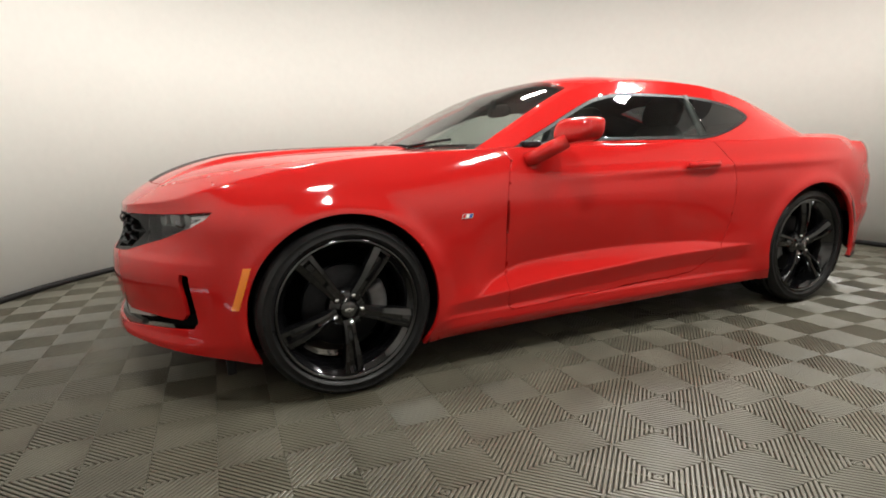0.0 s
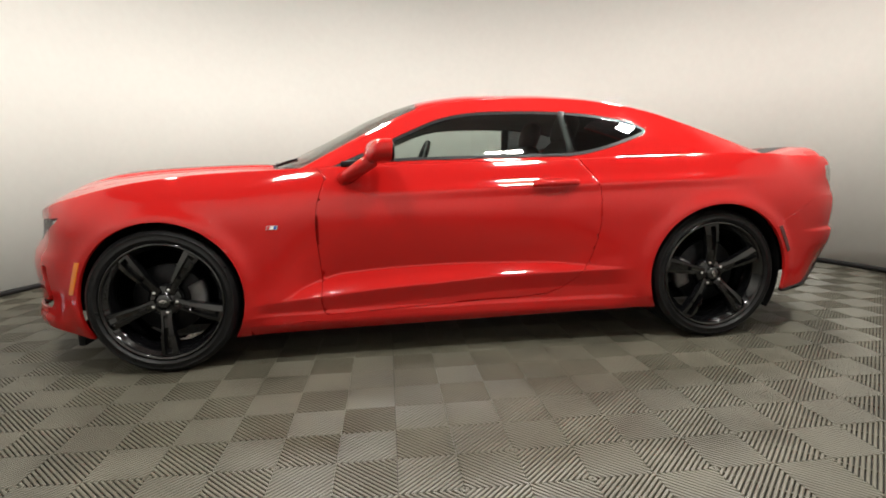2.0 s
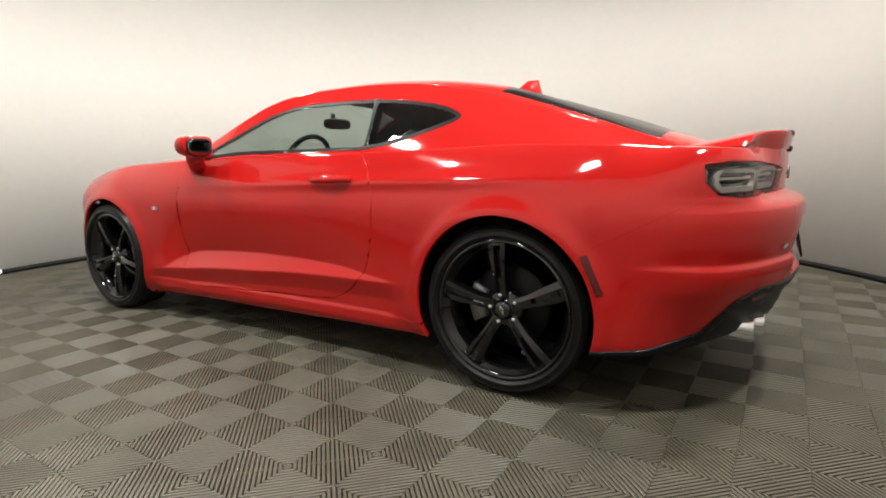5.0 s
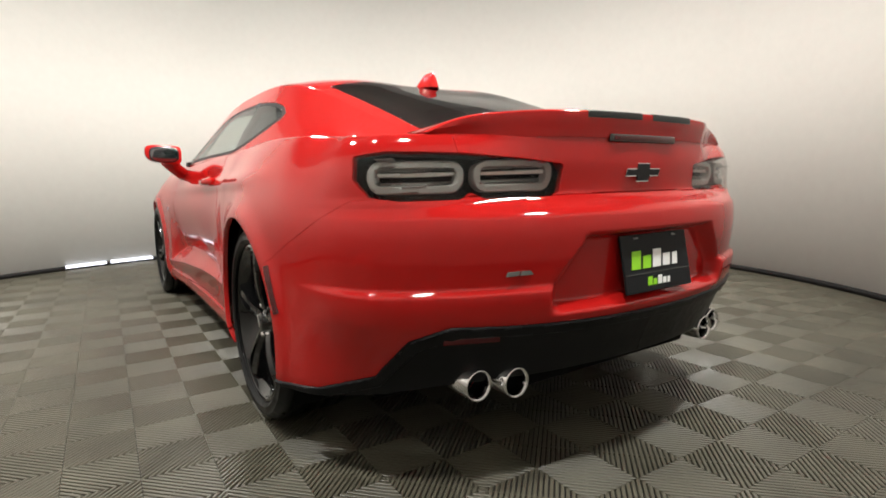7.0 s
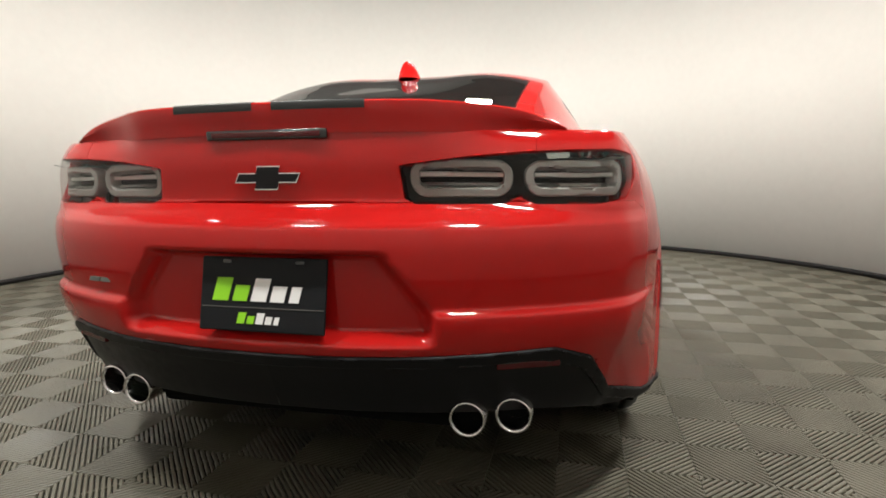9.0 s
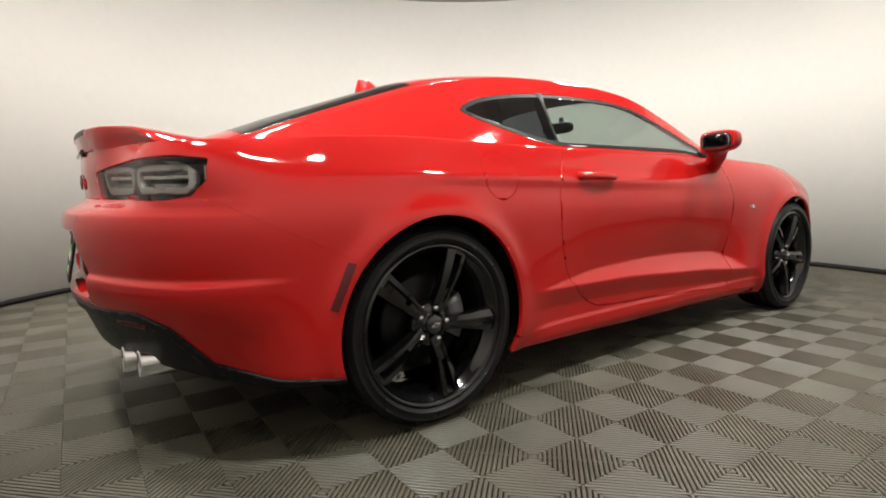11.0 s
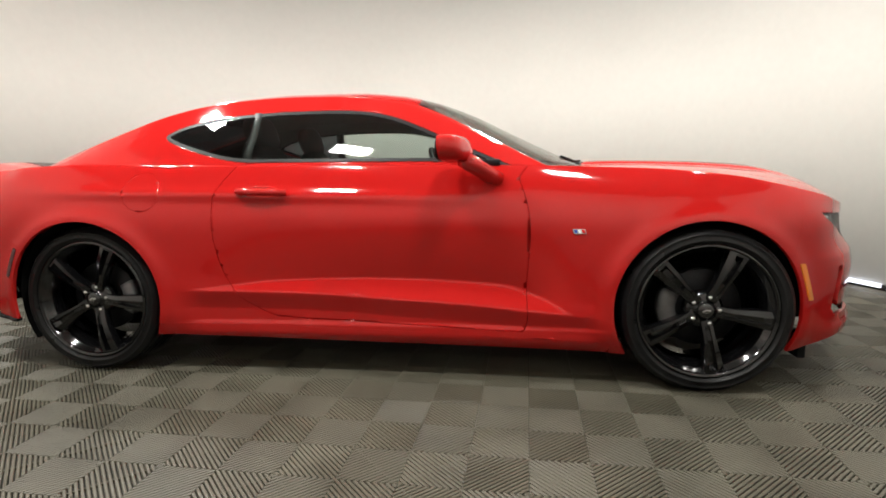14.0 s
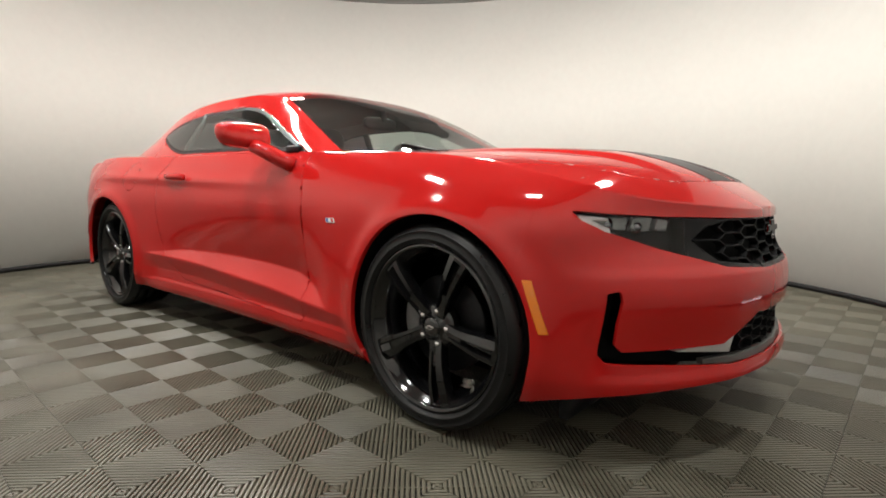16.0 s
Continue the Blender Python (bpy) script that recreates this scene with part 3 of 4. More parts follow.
# glass house panels
gf = lambda s, f: field(s, f)
dlo_all, shell = cut(green_sheet, gf(green_sheet, lambda x, y, z: np.maximum(inside(x, z, DLO), RAIL_Y(x) - 0.02 - y)))
side_glass, frame_ring = cut(dlo_all, gf(dlo_all, lambda x, y, z: inside(x, z, DLO) + 0.015))
door_glass, quarter_glass = cut(side_glass, gf(side_glass, lambda x, y, z: x - (0.655 - 0.10 * (z - 1.1))))
windscreen, shell = cut(shell, gf(shell, lambda x, y, z: np.maximum(y - (RAIL_Y(x) - 0.035), x - (-0.13 - 0.03 * (y / 0.6) ** 2))))
rear_glass, shell = cut(shell, gf(shell, lambda x, y, z: np.maximum(np.maximum(y - (RAIL_Y(x) - 0.055), (1.20 + 0.03 * (y / 0.5) ** 2) - x), x - 1.90)))

car = tagged(new("car"), "red two-door sports coupe with black wheels parked on the tiles", "car")
both = lambda s: join(s, mirrored(s))
panel("hood", both(hood), PAINT, car, "red hood with a raised middle", depth=0.02)
panel("front_bumper", join(both(front_bumper), both(nose_top)), PAINT, car, "red front bumper with slim side slots", gap=0.0, lip=0.0002)
panel("rear_bumper", both(rear_bumper), PAINT, car, "red rear bumper with a plate recess", gap=0.0003, lip=0.0007)
panel("rear_valance", both(valance), BLACKTRIM, car, "matt black lower rear valance", gap=0.001)
panel("trunk_lid", join(both(trunk_face), both(trunk_top)), PAINT, car, gap=0.0012, lip=0.0006)
roof = panel("roof", both(shell), PAINT, car, "red roof with its pillars", gap=0.0005)
panel("windshield", both(windscreen), GLASS, car, "clear windshield", gap=0.0, depth=0.004, lip=0.001)
panel("rear_window", both(rear_glass), TINTED, car, "dark tinted rear window", gap=0.0, depth=0.004, lip=0.001)
panel("cowl", both(cowl_strip), BLACKTRIM, car, "black cowl strip under the windshield")
for side in (1, -1):
    S = (lambda s: s) if side > 0 else mirrored
    panel("fender", S(join(fender, fender_top)), PAINT, car, gap=0.0, lip=0.0002)
    d = panel("door", S(join(door, door_top)), PAINT, car, "red long coupe door")
    panel("door_window", S(door_glass), GLASS, d, "clear frameless side window", gap=0.0, depth=0.004, lip=0.001)
    panel("quarter_panel", S(join(quarter, shoulder) if side > 0 else join(quarter, shoulder, fuel)), PAINT, car, "red muscular rear quarter panel", gap=0.0, lip=0.0002)
    panel("rocker_panel", S(rocker), PAINT, car, gap=0.0003, lip=0.0006)
    panel("quarter_window", S(quarter_glass), TINTED, car, "dark tinted rear side window", gap=0.0, depth=0.004, lip=0.001)
    panel("window_trim", S(frame_ring), BLACKTRIM, car, "thin satin black window surround", gap=0.0, depth=0.006, lip=0.0004)
    if side > 0:
        panel("fuel_door", fuel, PAINT, car, "round red fuel filler flap", gap=0.0005, lip=0.0015)

# ---- underside, wheel housings, cabin ----
under = new("underbody")
under.parent = car
under["label"] = "plain dark boxes added as underbody to keep light from passing through"
# plain dark boxes added inside to block light and sight through the body
for nm, cx, cy, cz, sx, sy, sz, bv in (("floor_pan", 0.0, 0, 0.19, 3.8, 1.36, 0.05, 0.02), ("sill_tray", 0.05, 0, 0.225, 1.95, 1.56, 0.06, 0.02), ("engine_bay_filler", -1.45, 0, 0.42, 1.2, 1.0, 0.40, 0.05), ("rear_filler", 1.95, 0, 0.44, 0.5, 1.0, 0.34, 0.05),
                                       # the low rear slab fills the black area below the valance
                                       ("firewall", -0.78, 0, 0.55, 0.06, 1.5, 0.60, 0.01), ("rear_lower_slab", 2.08, 0, 0.275, 0.30, 0.86, 0.07, 0.02), ("rear_bulkhead", 1.75, 0, 0.58, 0.05, 1.2, 0.60, 0.01), ("side_wall", 0.05, 0.775, 0.53, 1.75, 0.03, 0.55, 0.005), ("side_wall", 0.05, -0.775, 0.53, 1.75, 0.03, 0.55, 0.005)):
    bm = bmesh.new()
    box(bm, cx, cy, cz, sx, sy, sz, bv)
    part(nm, bm, DARK, under, smooth=False)


def wheel_housing(hx, s):
    bm = bmesh.new()
    n, rings = 36, []
    for y in (0.46, 0.89):
        rings.append([bm.verts.new((hx + 0.392 * math.cos(a), s * (y if y < 0.5 or hx > 0 else y - 0.11 * max(0, -math.cos(a)) ** 1.5), HUB_Z + 0.004 + 0.392 * math.sin(a))) for a in np.linspace(math.radians(-32), math.radians(212), n)])
    for k in range(n - 1):
        bm.faces.new((rings[0][k], rings[0][k + 1], rings[1][k + 1], rings[1][k]))
    bm.faces.new(rings[0])
    part("wheel_housing", bm, DARK, car, "dark wheel housing liner")


for hx in (-HUB_X, HUB_X):
    for s in (1, -1):
        wheel_housing(hx, s)


# ---- wheels ----
def wheel(hx, s, width, phase):
    """A wheel with its face towards y above zero for s = 1."""
    root = new("wheel")
    root.parent = car
    root["label"] = "gloss black five-spoke wheel on a low-profile tyre"
    h = width / 2
    R = HUB_Z
    # tyre: bead, bulged side wall, shoulder, grooved tread
    prof = [(0.258, h - 0.030), (0.266, h - 0.012), (0.276, h - 0.003), (0.284, h + 0.001), (0.286, h + 0.0035), (0.290, h + 0.0035), (0.292, h + 0.002), (0.305, h + 0.002), (0.316, h - 0.001), (0.318, h + 0.001), (0.321, h + 0.000), (0.323, h - 0.004), (0.335, h - 0.012), (0.343, h - 0.022), (0.348, h - 0.036)]
    prof = [(R - 0.81 * (R - r), y) for r, y in prof]
    inner = [(r, -y) for r, y in reversed(prof)]
    tread = []
    for g in np.linspace(h - 0.055, -h + 0.055, 4):
        tread += [(R - 0.001, g + 0.006), (R - 0.008, g + 0.004), (R - 0.008, g - 0.004), (R - 0.001, g - 0.006)]
    bm = lathe(prof + tread + inner, 96)
    tyre = part("tyre", bm, TYRE, root, "black low-profile tyre")
    # rim barrel with lip
    bm = lathe([(0.276, h - 0.002), (0.285, h - 0.005), (0.288, h - 0.012), (0.274, h - 0.012), (0.270, h - 0.016), (0.267, h - 0.030), (0.252, h - 0.036), (0.248, h - 0.060), (0.232, h - 0.085), (0.228, -h + 0.03), (0.26, -h + 0.01)], 96)
    rim = part("rim", bm, RIM, root, "gloss black rim barrel")
    # spokes: ridge off the middle, one wide lit facet and a narrow one
    for k in range(5):
        a = 2 * math.pi * k / 5 + radians(180 - phase)
        bm = bmesh.new()
        rows = []
        for u in np.linspace(0, 1, 22):
            r = 0.045 + u * 0.224
            wd = 0.027 - 0.004 * math.sin(math.pi * min(u * 1.6, 1)) + 0.017 * u ** 1.3
            top = h - 0.020 + 0.010 * math.sin(math.pi * u * 0.9) - 0.016 * (1 - u) ** 2
            dig = 0.026 * float(sstep(0.36, 0.44, u) * (1 - sstep(0.88, 0.94, u)))
            groove = 0.006 * float(sstep(0.05, 0.2, u) * (1 - sstep(0.3, 0.42, u)))
            sec = [(-wd, top - 0.045), (-wd * 0.97, top - 0.014), (-wd * 0.90, top - 0.009), (-wd * 0.30, top + 0.001), (-wd * 0.20, top - dig - groove), (wd * 0.36, top - dig - groove), (wd * 0.46, top), (wd * 0.86, top - 0.002), (wd * 0.97, top - 0.010), (wd, top - 0.045)]
            rows.append([bm.verts.new((r * math.cos(a) - q * math.sin(a), y, r * math.sin(a) + q * math.cos(a))) for q, y in sec])
        for p, q in zip(rows, rows[1:]):
            for j in range(len(p) - 1):
                bm.faces.new((p[j], p[j + 1], q[j + 1], q[j]))
        bmesh.ops.recalc_face_normals(bm, faces=bm.faces)
        ob = part("spoke", bm, RIM, rim)
        ob.data.set_sharp_from_angle(angle=radians(28))
    bm = lathe([(0.0, h - 0.022), (0.030, h - 0.024), (0.034, h - 0.030), (0.036, h - 0.040), (0.060, h - 0.044), (0.078, h - 0.052), (0.080, h - 0.09)], 40)
    part("hub", bm, RIM, rim)
    bm = lathe([(0.0, h - 0.0195), (0.024, h - 0.021), (0.029, h - 0.024)], 32)
    cap = part("centre_cap", bm, GLOSSBLACK, rim, "black centre cap with a silver cross emblem")
    bm = bmesh.new()
    box(bm, 0, h - 0.0185, 0, 0.034, 0.002, 0.009, 0.001)
    box(bm, 0, h - 0.0185, 0, 0.013, 0.002, 0.016, 0.001)
    bmesh.ops.rotate(bm, cent=(0, 0, 0), matrix=Matrix.Rotation(radians(phase + 90), 3, "Y"), verts=bm.verts)
    part("emblem", bm, CHROME, rim, "small silver cross emblem")
    for k in range(5):
        a = 2 * math.pi * k / 5 + radians(180 - phase - 9)
        bm = lathe([(0.0, 0.016), (0.006, 0.0155), (0.0095, 0.012), (0.011, 0.0), (0.0115, -0.02)], 12)
        bmesh.ops.translate(bm, vec=(0.058 * math.cos(a), h - 0.046, 0.058 * math.sin(a)), verts=bm.verts)
        part("lug_nut", bm, CHROME, rim, "chrome lug nut")
    # brake behind the spokes
    bm = lathe([(0.07, h - 0.105), (0.165, h - 0.105), (0.168, h - 0.11), (0.168, h - 0.13), (0.07, h - 0.132)], 64)
    part("brake_disc", bm, STEEL, root, "steel brake disc")
    bm = bmesh.new()
    turn = 0 if (hx < 0) == (s > 0) else math.pi
    arcs = []
    for u in np.linspace(-0.5, 0.5, 9):
        a = u + turn
        arcs.append([bm.verts.new((r * math.cos(a), y, r * math.sin(a))) for r, y in ((0.105, h - 0.134), (0.105, h - 0.094), (0.115, h - 0.082), (0.168, h - 0.082), (0.180, h - 0.094), (0.180, h - 0.134))])
    for p, q in zip(arcs, arcs[1:]):
        for k in range(6):
            bm.faces.new((p[k], p[(k + 1) % 6], q[(k + 1) % 6], q[k]))
    bm.faces.new(arcs[0])
    bm.faces.new(arcs[-1])
    bmesh.ops.recalc_face_normals(bm, faces=bm.faces)
    part("brake_caliper", bm, ALU, root, "grey brake caliper")
    root.matrix_basis = pose(hx, s * (0.918 - h), HUB_Z, 0, 0, 0 if s > 0 else 180)
    return root


# each wheel stands at its own turn: the angle of one spoke as seen from outside
for hx, s, width, phase in ((-HUB_X, 1, 0.245, -80), (-HUB_X, -1, 0.245, -88), (HUB_X, 1, 0.275, -76), (HUB_X, -1, 0.275, 23)):
    wheel(hx, s, width, phase)


# black air deflectors ahead of the front wheels
for s in (1, -1):
    bm = bmesh.new()
    box(bm, -1.845, s * 0.655, 0.175, 0.035, 0.25, 0.11, 0.008)
    part("air_deflector", bm, BLACKTRIM, car, "black air deflector flap")


# ---- body details ----
def shift(sheet, d):
    return sheet[0] + np.array(d), sheet[1]


def inner(sheet, depth):
    """The sheet moved inwards along its normals."""
    if not sheet[1]:
        return sheet
    V, F = weld(sheet)
    N = np.zeros_like(V)
    for f in F:
        n = np.cross(V[f[1]] - V[f[0]], V[f[2]] - V[f[0]])
        for i in f:
            N[i] += n
    N /= np.maximum(np.linalg.norm(N, axis=1, keepdims=True), 1e-12)
    return V - N * depth, F


def refined(sheet, x0, x1, z0, z1, n=5):
    """The quads of a sheet near a window of the side view, each split into n by n."""
    V, F = sheet
    out_v, out_f = [], []
    for f in F:
        if len(f) != 4:
            continue
        a, b, c, d = V[list(f)]
        m = (a + b + c + d) / 4
        if m[1] > 0.5 and x0 - 0.02 < m[0] < x1 + 0.02 and z0 - 0.02 < m[2] < z1 + 0.02:
            k0 = len(out_v)
            for i in range(n + 1):
                for j in range(n + 1):
                    u, w = i / n, j / n
                    out_v.append((a * (1 - u) + b * u) * (1 - w) + (d * (1 - u) + c * u) * w)
            for i in range(n):
                for j in range(n):
                    q = k0 + i * (n + 1) + j
                    out_f.append((q, q + n + 1, q + n + 2, q + 1))
    return weld((np.array(out_v), out_f))


def near(points, keys, wanted):
    d = np.sum((points[:, keys] - np.array(wanted)) ** 2, axis=1)
    k = np.argsort(d)[:6]
    wgt = 1 / (d[k] + 1e-6)
    return (points[k] * wgt[:, None]).sum(0) / wgt.sum()


ALL = FLANK.reshape(-1, 3)
SIDE = ALL[(ALL[:, 1] > 0.6) & (np.abs(ALL[:, 0]) < 2.0)]
FRONT = ALL[ALL[:, 0] < -1.7]
BACK = ALL[ALL[:, 0] > 1.9]
side_y = lambda x, z: near(SIDE, [0, 2], (x, z))[1]
nose_x = lambda y, z: near(FRONT, [1, 2], (abs(y), z))[0]
tail_x = lambda y, z: near(BACK, [1, 2], (abs(y), z))[0]


def ellipsoid(bm, c, r, power=2.6, n=20, m=14, turn=None):
    """A rounded block (super-ellipsoid)."""
    e = 2 / power
    f = lambda t: math.copysign(abs(t) ** e, t)
    rings = []
    T = Matrix.Translation(c) @ (turn or Matrix.Identity(4))
    for j in range(1, m):
        b = math.pi * (j / m - 0.5)
        rings.append([bm.verts.new(T @ Vector((r[0] * f(math.cos(b)) * f(math.cos(2 * math.pi * k / n)), r[1] * f(math.cos(b)) * f(math.sin(2 * math.pi * k / n)), r[2] * f(math.sin(b))))) for k in range(n)])
    lo, hi = bm.verts.new(T @ Vector((0, 0, -r[2]))), bm.verts.new(T @ Vector((0, 0, r[2])))
    for k in range(n):
        q = (k + 1) % n
        bm.faces.new((lo, rings[0][q], rings[0][k]))
        bm.faces.new((hi, rings[-1][k], rings[-1][q]))
        for a, b in zip(rings, rings[1:]):
            bm.faces.new((a[k], a[q], b[q], b[k]))
    return bm


def tube(bm, pts, r, n=10, flat=1.0):
    """A round bar along points."""
    pts = [Vector(p) for p in pts]
    rings = []
    for i, p in enumerate(pts):
        t = (pts[min(i + 1, len(pts) - 1)] - pts[max(i - 1, 0)]).normalized()
        a = t.cross(Vector((0, 0, 1)))
        a = a.normalized() if a.length > 1e-4 else Vector((1, 0, 0))
        b = t.cross(a).normalized()
        rings.append([bm.verts.new(p + a * r * math.cos(2 * math.pi * k / n) + b * r * flat * math.sin(2 * math.pi * k / n)) for k in range(n)])
    for p, q in zip(rings, rings[1:]):
        for k in range(n):
            bm.faces.new((p[k], p[(k + 1) % n], q[(k + 1) % n], q[k]))
    bm.faces.new(rings[0])
    bm.faces.new(rings[-1])
    bmesh.ops.recalc_face_normals(bm, faces=bm.faces)
    return bm


def honeycomb(name, region, wide, tall, y_max, z0, z1, back, parent, label):
    """Grille bars on a stretched hexagon lattice inside an outline."""
    bm = bmesh.new()
    seen = set()
    for col in range(-int(y_max / (wide * 0.75)) - 2, int(y_max / (wide * 0.75)) + 3):
        for row in range(-1, int((z1 - z0) / tall) + 2):
            cy, cz = col * wide * 0.80, z0 + (row + 0.5 * (col % 2)) * tall
            hexa = [(cy + wide / 2, cz), (cy + wide * 0.30, cz + tall / 2), (cy - wide * 0.30, cz + tall / 2), (cy - wide / 2, cz), (cy - wide * 0.30, cz - tall / 2), (cy + wide * 0.30, cz - tall / 2)]
            for (ay, az), (by, bz) in zip(hexa, hexa[1:] + hexa[:1]):
                key = (round((ay + by) * 500), round((az + bz) * 500))
                mid = inside(np.array([abs(ay), abs(by)]), np.array([az, bz]), region)
                if key in seen or mid.max() > 0.012 or max(abs(ay), abs(by)) > y_max:
                    continue
                seen.add(key)
                a = Vector((nose_x(ay, az) + back, ay, az))
                b = Vector((nose_x(by, bz) + back, by, bz))
                d = b - a
                zz = d.normalized()
                xx = (Vector((1, 0, 0)) - zz * zz.x).normalized()
                turn = Matrix((xx, zz.cross(xx), zz)).transposed().to_4x4()
                box(bm, *((a + b) / 2), 0.026, 0.0036, d.length + 0.003, 0, turn)
    return part(name, bm, BLACKTRIM, parent, label, smooth=False)


GRILLE = np.array([(-0.1, 0.724), (0.36, 0.726), (0.455, 0.708), (0.508, 0.668), (0.43, 0.606), (0.22, 0.586), (-0.1, 0.584)])
upper = honeycomb("grille", GRILLE, 0.140, 0.040, 0.54, 0.606, 0.72, 0.02, car, "black honeycomb grille")
LOW_GRILLE = np.array([(-0.1, 0.428), (0.26, 0.428), (0.37, 0.345), (0.37, 0.305), (-0.1, 0.298)])
lower = honeycomb("lower_grille", LOW_GRILLE, 0.110, 0.036, 0.36, 0.308, 0.42, 0.035, car, "black lower honeycomb grille")
backing = panel("grille_backing", inner(both(join(grille_hole, intake)), 0.075), DARK, car, gap=0.0, depth=0.001, lip=0.0)
ledge, _ = cut(intake, field(intake, lambda x, y, z: np.maximum(z - 0.302 - 0.02 * y, y - 0.5)))
panel("splitter_ledge", inner(both(ledge), 0.012), LEDGE, car, "grey ledge under the lower grille", gap=0.0, depth=0.02)
# rim of the upper opening
frame_in, frame_out = cut(grille_hole, field(grille_hole, lambda x, y, z: inside(y, z, GRILLE)))
surround = panel("grille_frame", inner(both(frame_out), 0.006), BLACKTRIM, car, "satin black grille surround", gap=0.0, depth=0.05)
front_most = float(frame_out[0][:, 0].min())
for v in surround.data.vertices:
    v.co.x = max(v.co.x, front_most, nose_x(v.co.y, min(max(v.co.z, 0.55), 0.74)) + 0.003)
for v in backing.data.vertices:
    v.co.x = max(v.co.x, front_most + 0.045)
# silver blades beside the lower grille
for s in (1, -1):
    bm = bmesh.new()
    pts = [(nose_x(0.375, 0.395) + 0.004, 0.375, 0.396), (nose_x(0.58, 0.34) + 0.004, 0.58, 0.342), (nose_x(0.40, 0.32) + 0.006, 0.40, 0.322)]
    vs = [bm.verts.new((x, s * y, z)) for x, y, z in pts] + [bm.verts.new((x + 0.03, s * y, z)) for x, y, z in pts]
    bm.faces.new(vs[:3])
    bm.faces.new(vs[3:])
    for a, b in ((0, 1), (1, 2), (2, 0)):
        bm.faces.new((vs[a], vs[b], vs[b + 3], vs[a + 3]))
    bmesh.ops.recalc_face_normals(bm, faces=bm.faces)
    part("bumper_blade", bm, SILVER, car, "satin silver blade beside the lower grille", smooth=False)
    # head lamp
    S = (lambda q: q) if s > 0 else mirrored
    lamp = panel("headlight", S(inner(headlamp, 0.055)), BLACKTRIM, car, "slim headlight with a clear lens", gap=0.001, depth=0.004)
    panel("lens", S(inner(headlamp, 0.004)), LENS, lamp, "clear headlight lens", gap=0.001, depth=0.05, lip=0.001)
    strip, _ = cut(headlamp, field(headlamp, lambda x, y, z: np.maximum(np.abs(inside(y, z, BAND) + 0.010) - 0.008, np.maximum(0.735 - y, z - 0.757 + (0.83 - y) * 0.2))))
    panel("daytime_light", S(inner(strip, 0.02)), WHITEBAR, lamp, "pale daytime light strip", gap=0.0, depth=0.03)
    for ya, yb, tall in ((0.560, 0.598, 0.020), (0.606, 0.664, 0.024), (0.672, 0.734, 0.024), (0.742, 0.790, 0.018)):
        bowl, _ = cut(headlamp, field(headlamp, lambda x, y, z: np.maximum(np.abs(z - 0.003 - np.interp(y, [0.5, 0.80], [0.706, 0.730])) - tall, np.maximum(ya + 0.3 * (0.72 - z) - y, y - yb - 0.3 * (0.72 - z)))))
        panel("reflector", S(inner(bowl, 0.030 + 0.5 * (yb - ya) * ((ya * 50) % 1))), LAMPGREY, lamp, "silver reflector", gap=0.0, depth=0.02)
    for yy, zz, rr in ((0.630, 0.704, 0.024), (0.712, 0.714, 0.023)):
        bm = lathe([(0.0, 0.012), (rr * 0.6, 0.009), (rr * 0.9, 0.002), (rr, -0.01), (rr * 1.15, -0.012), (rr * 1.15, -0.03)], 24)
        bmesh.ops.transform(bm, matrix=pose(nose_x(yy, zz) + 0.05, s * (yy - 0.01), zz, 0, 0, 65 if s > 0 else 115), verts=bm.verts)
        part("projector", bm, MIRROR, lamp, "round projector lens")
    # rear lamp: two rounded rings with a light bar each, under a smoked lens
    rear = panel("tail_light", S(inner(tail_lamp, 0.05)), BLACKTRIM, car, "smoked rear lamp with two oval rings", gap=0.001, depth=0.004)
    panel("lens", S(inner(tail_lamp, 0.001)), SMOKED, rear, "smoked outer lens", gap=0.001, depth=0.05, lip=0.002)
    U = lambda x, y: np.abs(y) + np.maximum(0, 2.2 - x) * 0.35

    def ring_field(c, hw, hh, rad):
        def f(x, y, z):
            qx, qz = np.abs(U(x, y) - c) - hw + rad, np.abs(z - 0.856) - hh + rad
            return np.hypot(np.maximum(qx, 0), np.maximum(qz, 0)) + np.minimum(np.maximum(qx, qz), 0) - rad
        return f
    for c, hw in ((0.440, 0.112), (0.707, 0.128)):
        rf = ring_field(c, hw, 0.043, 0.038)
        body_in, _ = cut(tail_lamp, field(tail_lamp, rf))
        hole, ring = cut(body_in, field(body_in, rf) + 0.020)
        panel("lamp_ring", S(inner(ring, 0.018)), RINGGREY, rear, "grey oval light ring", gap=0.0, depth=0.03)
        bar, _ = cut(hole, np.abs(hole[0][:, 2] - 0.862) - 0.0055)
        panel("light_bar", S(inner(bar, 0.028)), WHITEBAR, rear, "pale light bar", gap=0.0, depth=0.012)
        for dz in (-0.017, 0.027):
            bar, _ = cut(hole, np.abs(hole[0][:, 2] - 0.852 - dz) - 0.007)
            panel("light_fin", S(inner(bar, 0.036)), RINGGREY, rear, gap=0.0, depth=0.01)
    # markers and badge on the flanks
    def flank_piece(name, outline, mat, out, label, parent=car):
        o = np.array(outline)
        fine = refined(FULL_FLANK, o[:, 0].min(), o[:, 0].max(), o[:, 1].min(), o[:, 1].max())
        p, _ = cut(fine, field(fine, lambda x, y, z: inside(x, z, o)))
        return panel(name, S(inner(p, -out)), mat, parent, label, gap=0.0, depth=out + 0.002, lip=0.0012)
    flank_piece("side_marker", [(-1.780, 0.553), (-1.754, 0.553), (-1.806, 0.398), (-1.831, 0.398)], AMBER, 0.003, "amber front side marker")
